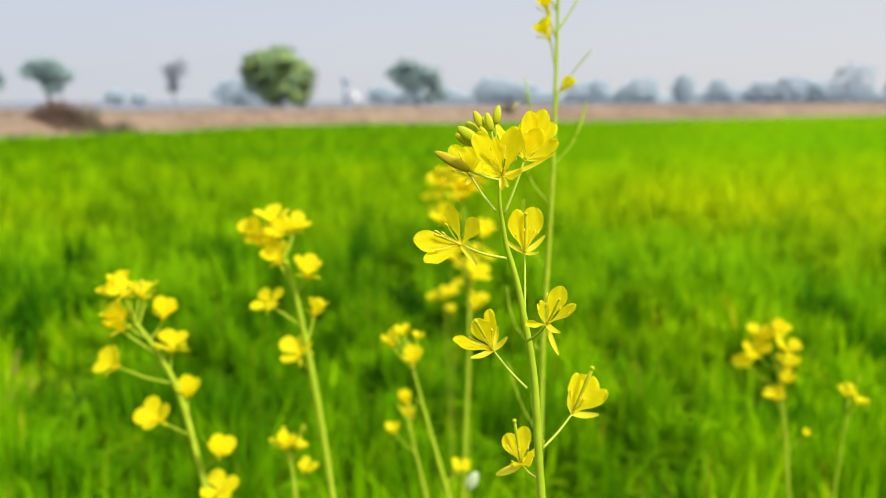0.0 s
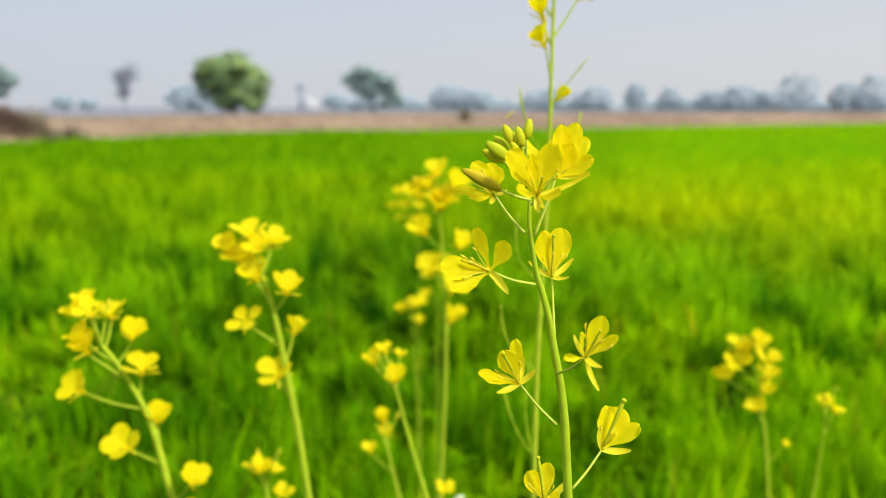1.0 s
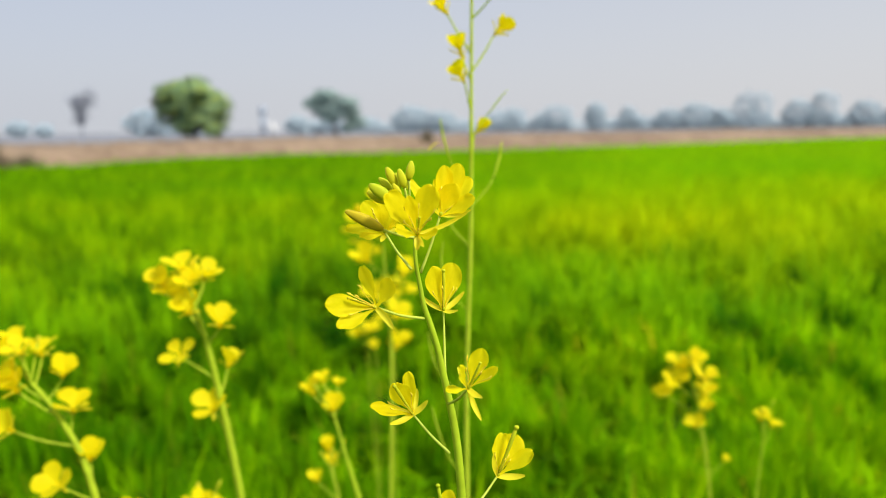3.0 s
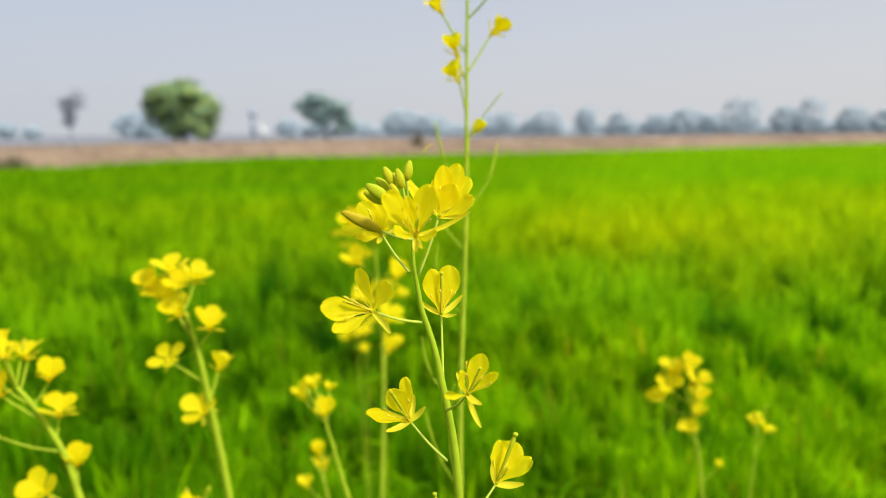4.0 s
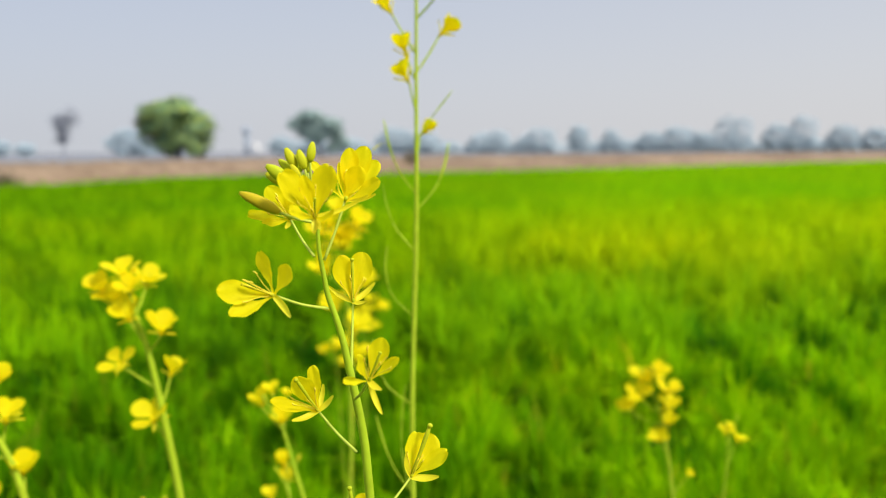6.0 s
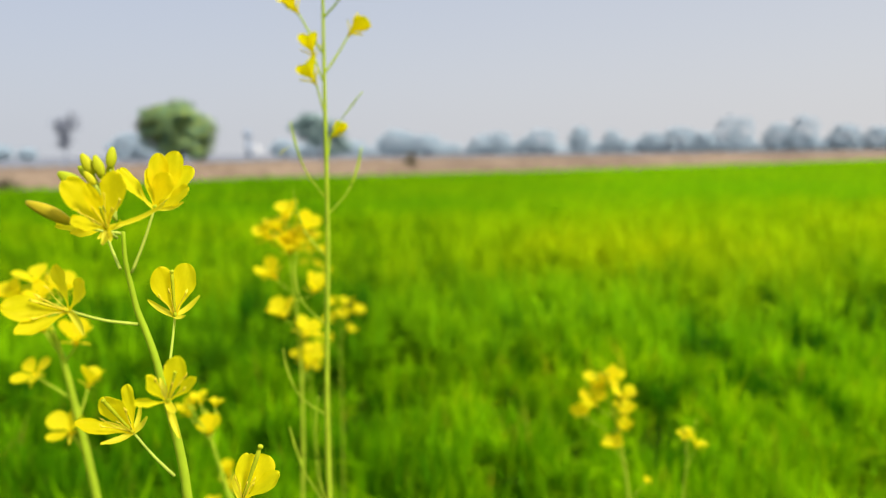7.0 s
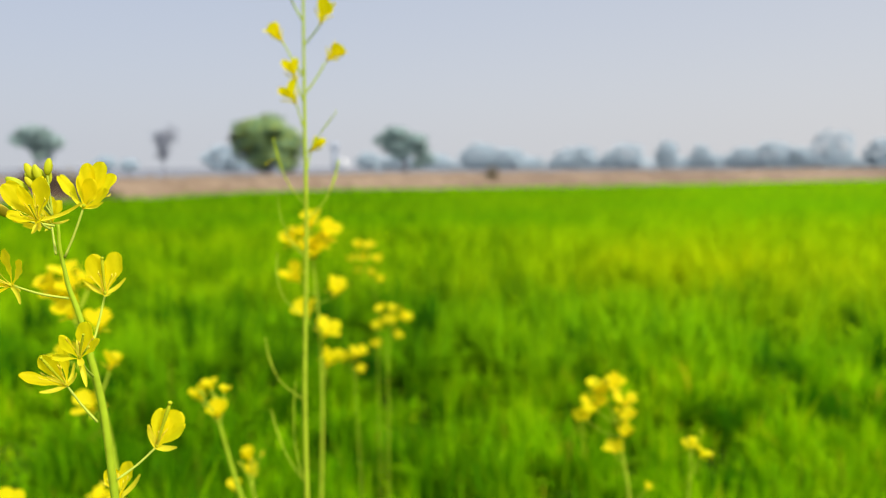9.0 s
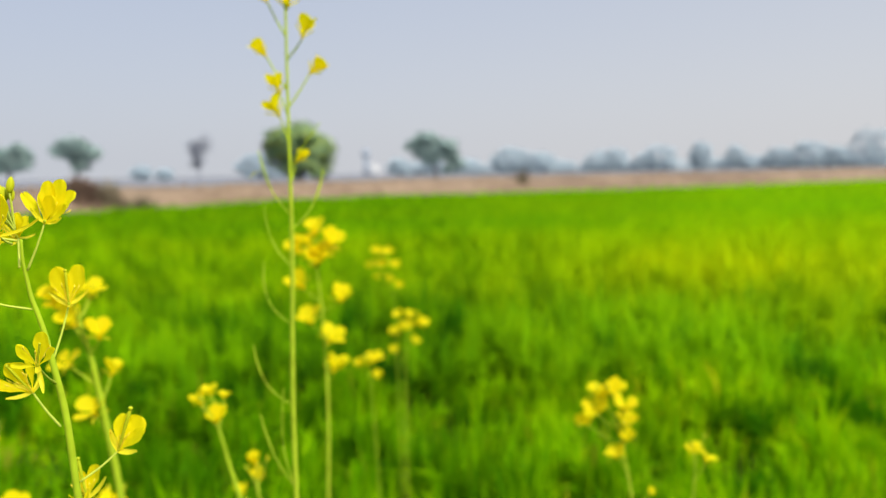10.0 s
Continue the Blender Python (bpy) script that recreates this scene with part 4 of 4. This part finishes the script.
def main_plant():
    rng = random.Random(77)
    fx, fy = 0.062, 0.262
    plant = plant_base("tall yellow flowering mustard plant with green buds at its tip", fx, fy)
    back = Vector((fx, fy, 0))
    stem = [(0.0189, 0.9753), (0.0190, 0.9680), (0.0201, 0.9610), (0.0210, 0.9558), (0.0227, 0.9504), (0.0247, 0.9433), (0.0258, 0.9378), (0.0273, 0.9302), (0.0288, 0.9223), (0.0300, 0.9140), (0.0309, 0.9028), (0.0320, 0.8876), (0.0327, 0.8795)]
    line = [p - back for p in stem_line(stem, 0.25, fy)]
    n = len(line)
    put("stem", tube("stem", line, [0.00048 + 0.00036 * min(1, i / 44) + 0.0006 * i / n for i in range(n)], STEM, 12), plant)

    def bloom(base, root, axis, petals, sepals, pistil):
        base, root = Vector(base) - back, Vector(root) - back
        stalk(plant, root, base, 0.00042, 0.00032, -0.04, PEDICEL)
        open_flower(plant, base, axis, petals, sepals, pistil, rng)

    bloom((0.0077, 0.242, 0.9574), (0.0210, 0.25, 0.9519), (-0.8, -0.45, 0.35),
          [(-13.2, 2.5, -5, 5.5), (-10.3, -3.5, -6, 4.3), (-3.6, 11.1, 3, 3.5), (4.3, 7.8, -2, 4.8)],
          [(4.3, -5.0, -4, 1.7), (-5.3, 0.2, 2, 1.5), (0.7, -2.3, 4, 1.5)], (-7.6, -3, 3.6))
    bloom((0.0277, 0.261, 0.9513), (0.0268, 0.25, 0.9346), (0.06, -0.25, 1.0),
          [(-3.2, 13.5, -1, 5.6), (3.1, 13.8, 3, 6.1), (0.4, 8.1, 6, 3.6)],
          [(6.5, 4.8, 2, 1.6), (-6.8, 4.7, 0, 1.6), (3.6, 1.1, -5, 1.6)], (0.0, -1, 12.6))
    bloom((0.0310, 0.233, 0.9368), (0.0274, 0.25, 0.9266), (0.3, -0.5, 0.8),
          [(3.5, 11.3, -2, 4.6), (-2.7, 8.0, -6, 3.0), (7.3, 6.4, -3, 2.5), (-6.4, 1.4, -4, 2.1)],
          [(3.0, -7.8, -3, 1.4), (2.9, -1.3, -5, 1.7), (-2.2, 4.8, 4, 1.3)], (2.9, -3, 8.0))
    bloom((0.0176, 0.2525, 0.9230), (0.0278, 0.25, 0.9117), (-0.45, -0.4, 0.8),
          [(-5.2, 11.4, -5, 5.4), (-1.2, 12.6, 1, 3.5), (-12.1, 5.4, -6, 3.5)],
          [(-6.9, -1.4, -4, 1.7), (4.2, 4.7, -2, 1.6), (1.7, 6.6, 3, 1.4), (-8.0, 2.4, 3, 1.4)], (-5.5, -5, 10.7))
    bloom((0.0432, 0.258, 0.9001), (0.0330, 0.25, 0.8923), (0.4, -0.2, 0.9),
          [(2.3, 12.9, 2, 5.3), (7.1, 11.0, 4, 7.4), (10.6, 8.2, -2, 4.3)],
          [(-1.8, 8.7, -2, 1.9), (7.8, 0.9, -3, 2.1)], (5.8, -1, 16.0))
    bloom((0.0280, 0.264, 0.8801), (0.0320, 0.25, 0.8819), (-0.15, -0.4, 0.9),
          [(-4.9, 9.3, 3, 5.1), (1.6, 11.1, 5, 4.7), (3.1, 5.3, -6, 4.4), (-1.5, 4.4, -8, 4.7)],
          [(7.8, 8.2, 0, 1.8), (-8.4, -2.4, -3, 2.4), (-4.4, 2.2, -6, 2.0)], (-2.5, 0, 15.6))
    bloom((0.0187, 0.238, 0.9772), (0.0187, 0.245, 0.9743), (0.0, -0.55, 0.82),
          [(-7.6, 11.7, -3, 5.6), (3.9, 13.2, -3, 5.6), (-2.6, 10.6, -5, 3.0), (-6.0, 2.6, -6, 3.6), (4.3, 1.2, -7, 3.6)],
          [(13.2, 4.8, 1, 1.2), (-0.3, -3.7, -3, 1.5), (1.4, -3.0, -2, 1.2), (-3.9, 1.0, 4, 1.5)], (0.3, -5, 5.2))
    bloom((0.0261, 0.252, 0.9804), (0.0203, 0.25, 0.9649), (0.35, -0.25, 0.9),
          [(1.7, 14.0, 1, 4.4), (6.0, 14.3, 2, 5.0), (9.2, 10.3, 3, 4.4), (9.2, 5.4, -3, 4.4), (4.2, 9.0, -2, 4.8), (-1.1, 10.4, 1, 2.4), (-9.0, 10.4, 4, 3.4)],
          [(8.2, 1.4, -4, 1.4), (-1.7, 5.1, -5, 1.3)], (2.4, 2, 4.5))
    bloom((0.0111, 0.262, 0.9748), (0.0177, 0.25, 0.9660), (-0.4, -0.5, 0.76),
          [(-6.1, 9.2, 0, 4.6), (-1.4, 8.8, 2, 4.6), (0.9, 7.6, 4, 4.2), (-11.3, 2.0, -3, 3.2), (-7.4, -0.4, -4, 2.6)],
          [(-4.6, 5.2, -3, 1.5), (-1.3, -2.3, -2, 1.5), (3.9, 0.7, 4, 1.3)], (-4.3, -2, 4.9))
    tip = Vector((0.0188, 0.248, 0.9750)) - back
    long_bud = Vector((0.0099, 0.241, 0.9784)) - back
    stalk(plant, tip, long_bud, 0.00042, 0.00036, -0.03, PEDICEL)
    bud(plant, long_bud, (-0.85, 0.0, 0.52), 0.0108, True)
    for x, z, dy, ax, az, size in ((0.0125, 0.9859, -0.002, -0.82, 0.58, 0.0078), (0.0117, 0.9850, 0.001, -0.89, 0.46, 0.0068), (0.0138, 0.9894, 0.0, -0.44, 0.90, 0.0060),
                                   (0.0131, 0.9879, 0.003, -0.74, 0.68, 0.0056), (0.0161, 0.9890, -0.001, -0.28, 0.96, 0.0056), (0.0174, 0.9908, 0.001, 0.16, 0.99, 0.0056), (0.0148, 0.9882, 0.003, -0.19, 0.98, 0.0050),
                                   (0.0149, 0.9870, -0.003, -0.54, 0.84, 0.0042), (0.0166, 0.9880, 0.003, 0.05, 0.99, 0.0046)):
        b = Vector((x, 0.247 + dy, z)) - back
        stalk(plant, tip + Vector((-0.001, 0.001, 0.003)), b, 0.00034, 0.0003, 0.0, PEDICEL)
        bud(plant, b, (ax, dy * 40, az), size * 0.92)
    return plant


main_plant()

mustard("leaning mustard plant with yellow flowers and a budded tip", 0.503,
        [(-0.202, 0.862), (-0.211, 0.880, 0.8), (-0.204, 0.884, 0.8), (-0.196, 0.884, 0.8), (-0.190, 0.879, 0.8), (-0.204, 0.868, 0.9), (-0.175, 0.867), (-0.171, 0.847), (-0.208, 0.836, 0.9), (-0.165, 0.813), (-0.183, 0.800), (-0.141, 0.777, 0.9), (-0.146, 0.747)],
        [(-0.193, 0.859), (-0.189, 0.854), (-0.177, 0.833), (-0.170, 0.818), (-0.163, 0.790), (-0.159, 0.767), (-0.155, 0.747)], 101, 0.0118, 0.0020, 44, 3)
mustard("slender mustard plant with a dense yellow flower head", 0.517,
        [(-0.106, 0.927), (-0.092, 0.920), (-0.121, 0.917), (-0.113, 0.911), (-0.103, 0.901), (-0.101, 0.918, 0.8), (-0.083, 0.893, 0.95), (-0.112, 0.871, 0.9), (-0.080, 0.864, 0.9), (-0.093, 0.838)],
        [(-0.099, 0.898), (-0.095, 0.883), (-0.091, 0.864), (-0.088, 0.845), (-0.083, 0.813), (-0.074, 0.740)], 102, 0.0112, 0.0022, 46, 2)
short = mustard("short mustard plant with a small cluster of yellow flowers", 0.553,
        [(-0.019, 0.819), (-0.034, 0.830, 0.9), (-0.026, 0.837, 0.75), (-0.015, 0.833, 0.5), (0.016, 0.736, 0.8)],
        [(-0.018, 0.808), (-0.011, 0.779), (-0.003, 0.748), (0.004, 0.721)], 103, 0.0102, 0.0020, 42, 3)
BRACT_MESH = spindle("bract", 1.0, 0.62, BRACT, 0.7, sides=10, bend=0.15)
put("bract", BRACT_MESH, short[0], Matrix.Translation(Vector((0.0215, 0.545, 0.7215)) - short[2]) @ Matrix.Rotation(0.25, 4, "Y") @ Matrix.Diagonal((0.014, 0.006, 0.014, 1)), "broad pale green bract")
stalk(short[0], on_line(short[1], 0.700), Vector((0.0215, 0.545, 0.7225)) - short[2], 0.0006, 0.0005)
mustard("low mustard shoot with three yellow flowers", 0.68, [(-0.031, 0.734), (-0.027, 0.721), (-0.042, 0.708, 0.8)],
        [(-0.028, 0.713), (-0.022, 0.685), (-0.015, 0.652)], 104, 0.0102, 0.0017, 42, 3)
mustard("low mustard shoot among the wheat leaves", 0.58, [(-0.116, 0.744), (-0.121, 0.740), (-0.106, 0.742, 0.7), (-0.102, 0.721, 0.85)],
        [(-0.114, 0.732), (-0.113, 0.717), (-0.112, 0.703)], 105, 0.0100, 0.0017, 42, 3)
mustard("mustard plant with an arching yellow flower head", 0.692,
        [(0.286, 0.793), (0.301, 0.798), (0.282, 0.780, 1.15), (0.274, 0.765, 0.9), (0.311, 0.783), (0.312, 0.769), (0.312, 0.751, 0.85), (0.301, 0.738, 0.9), (0.292, 0.790, 0.8), (0.335, 0.698, 0.4)],
        [(0.293, 0.781), (0.299, 0.771), (0.305, 0.756), (0.310, 0.730), (0.315, 0.705), (0.322, 0.653)], 106, 0.0112, 0.0014, 40, 2, deep=0.006)
mustard("small mustard plant with two yellow flowers", 0.7075, [(0.378, 0.733, 0.85), (0.384, 0.734, 0.7), (0.395, 0.722, 0.9)],
        [(0.380, 0.722), (0.378, 0.684), (0.375, 0.643)], 107, 0.0098, 0.0012, 46, 2)
mustard("tall mustard plant with a loose yellow flower head", 0.75,
        [(0.019, 0.945), (0.038, 0.933), (-0.001, 0.926), (0.011, 0.935), (0.023, 0.914), (0.031, 0.924), (0.015, 0.922), (0.005, 0.892), (0.044, 0.877), (0.012, 0.857), (0.036, 0.838), (0.036, 0.806)],
        [(0.022, 0.903), (0.026, 0.852), (0.028, 0.806), (0.028, 0.760), (0.025, 0.666)], 108, 0.0145, 0.0015, 46, 2)
mustard("small mustard plant with a pair of yellow flowers", 1.28, [(0.015, 0.687), (0.003, 0.680), (-0.013, 0.676, 0.8), (0.017, 0.656, 0.8)],
        [(0.005, 0.668), (0.007, 0.636), (0.010, 0.577)], 109, 0.0150, 0.0010, 46, 2)
mustard("mustard plant with a rounded yellow flower head", 1.60, [(-0.014, 0.834), (0.009, 0.834), (-0.029, 0.808), (-0.003, 0.808), (-0.015, 0.784, 0.9), (0.024, 0.807, 0.8), (0.014, 0.777, 0.8), (0.032, 0.762, 0.9)],
        [(0.012, 0.768), (0.023, 0.714), (0.024, 0.618), (0.025, 0.520)], 110, 0.0150, 0.0010, 48, 2)
mustard("mustard plant with a scattered yellow flower head", 1.42, [(0.043, 0.735, 0.85), (0.065, 0.735), (0.088, 0.717, 1.1), (0.038, 0.703), (0.061, 0.714), (0.075, 0.683, 0.85), (0.034, 0.667, 0.9)],
        [(0.061, 0.701), (0.056, 0.658), (0.055, 0.571)], 111, 0.0150, 0.0010, 48, 2)


def seeding_plant():
    """The tallest plant: few half-closed flowers, long pods along the stem."""
    rng = random.Random(120)
    y, fx, fy = 0.455, 0.058, 0.49
    plant = plant_base("very tall thin mustard plant with few drooping flowers and slim pods", fx, fy)
    back = Vector((fx, fy, 0))
    stem = [(0.0652, 1.109), (0.0648, 1.087), (0.0643, 1.048), (0.0640, 1.019), (0.0638, 0.982), (0.0635, 0.959), (0.0612, 0.890), (0.0603, 0.862), (0.0600, 0.798)]
    line = [p - back for p in stem_line(stem, y, fy)]
    n = len(line)
    put("stem", tube("stem", line, [0.0006 + 0.0009 * min(1, 1.5 * i / n) for i in range(n)], STEM, 9), plant)
    for x, z, low, ax, size, spread in ((0.0655, 1.096, 0.010, 0.1, 0.0162, 30), (0.0505, 1.0995, 0.018, -0.5, 0.0135, 28), (0.0765, 1.078, 0.013, 0.25, 0.0150, 28),
                                        (0.0490, 1.0675, 0.022, -0.6, 0.0132, 24), (0.0810, 1.057, 0.020, 0.8, 0.0142, 24), (0.0578, 1.047, 0.010, -0.25, 0.0142, 26),
                                        (0.0570, 1.0335, 0.012, -0.45, 0.0150, 34), (0.0695, 1.005, 0.010, 0.7, 0.0118, 18)):
        c = Vector((x, y + rng.uniform(-0.006, 0.006), z)) - back
        axis = Vector((ax, rng.uniform(-0.4, 0.1), 0.8)).normalized()
        base = c - axis * size * 0.45
        root = on_line(line, base.z - low)
        stalk(plant, root, base, 0.0006, 0.00045, -0.03)
        flower(plant, base, axis, size, spread, rng.uniform(0, 1.5), rng, (0, 1, 2) if rng.random() < 0.5 else (0, 1, 2, 3))
    for k in range(5):
        out = Vector((rng.uniform(-0.4, 0.4), rng.uniform(-0.4, 0.4), 1)).normalized()
        end = line[0] + out * rng.uniform(0.008, 0.014)
        stalk(plant, line[0], end, 0.0005, 0.0004)
        bud(plant, end, out, 0.006)
    # pods: from the stem out and up, each bowed its own way
    for (x0, z0), (x1, z1), r, bow in (((0.0636, 0.998), (0.083, 1.0245), 0.00042, 0.02), ((0.0636, 0.970), (0.0468, 1.0095), 0.00060, -0.08), ((0.0636, 0.962), (0.0820, 0.9970), 0.00068, -0.10),
                                       ((0.0605, 0.905), (0.0475, 0.9440), 0.00058, -0.16), ((0.0602, 0.855), (0.0388, 0.8940), 0.00056, -0.14), ((0.0600, 0.803), (0.0404, 0.8505), 0.00056, -0.06),
                                       ((0.0625, 0.940), (0.0462, 0.9760), 0.00036, -0.10), ((0.0600, 0.800), (0.0560, 0.8680), 0.00050, -0.06)):
        a, b = Vector((x0, y, z0)) - back, Vector((x1, y + rng.uniform(-0.008, 0.008), z1)) - back
        side = Vector((b.z - a.z, 0, a.x - b.x)) * (1 if x1 > x0 else -1) * -bow
        path = smooth_line([a, a.lerp(b, 0.4) + side, a.lerp(b, 0.75) + side * 0.7, b], 5)
        put("pedicel", tube("pedicel", path[:7], [0.00038] * 7, STEM, 7), plant)
        pod = path[6:]
        k = len(pod)
        put("pod", tube("pod", pod, [r * (0.35 + 0.65 * math.sin(math.pi * min(0.96, 0.15 + 0.8 * i / (k - 1)))) for i in range(k)], STEM, 7), plant)
    put("petal", petal_mesh(40, 1), plant, frame_along(Vector((0.0490, y - 0.002, 0.9975)) - back, (-0.9, -0.1, 0.15)) @ Matrix.Diagonal((0.010, 0.006, 0.010, 1)), "withered petal caught on a pod")


seeding_plant()
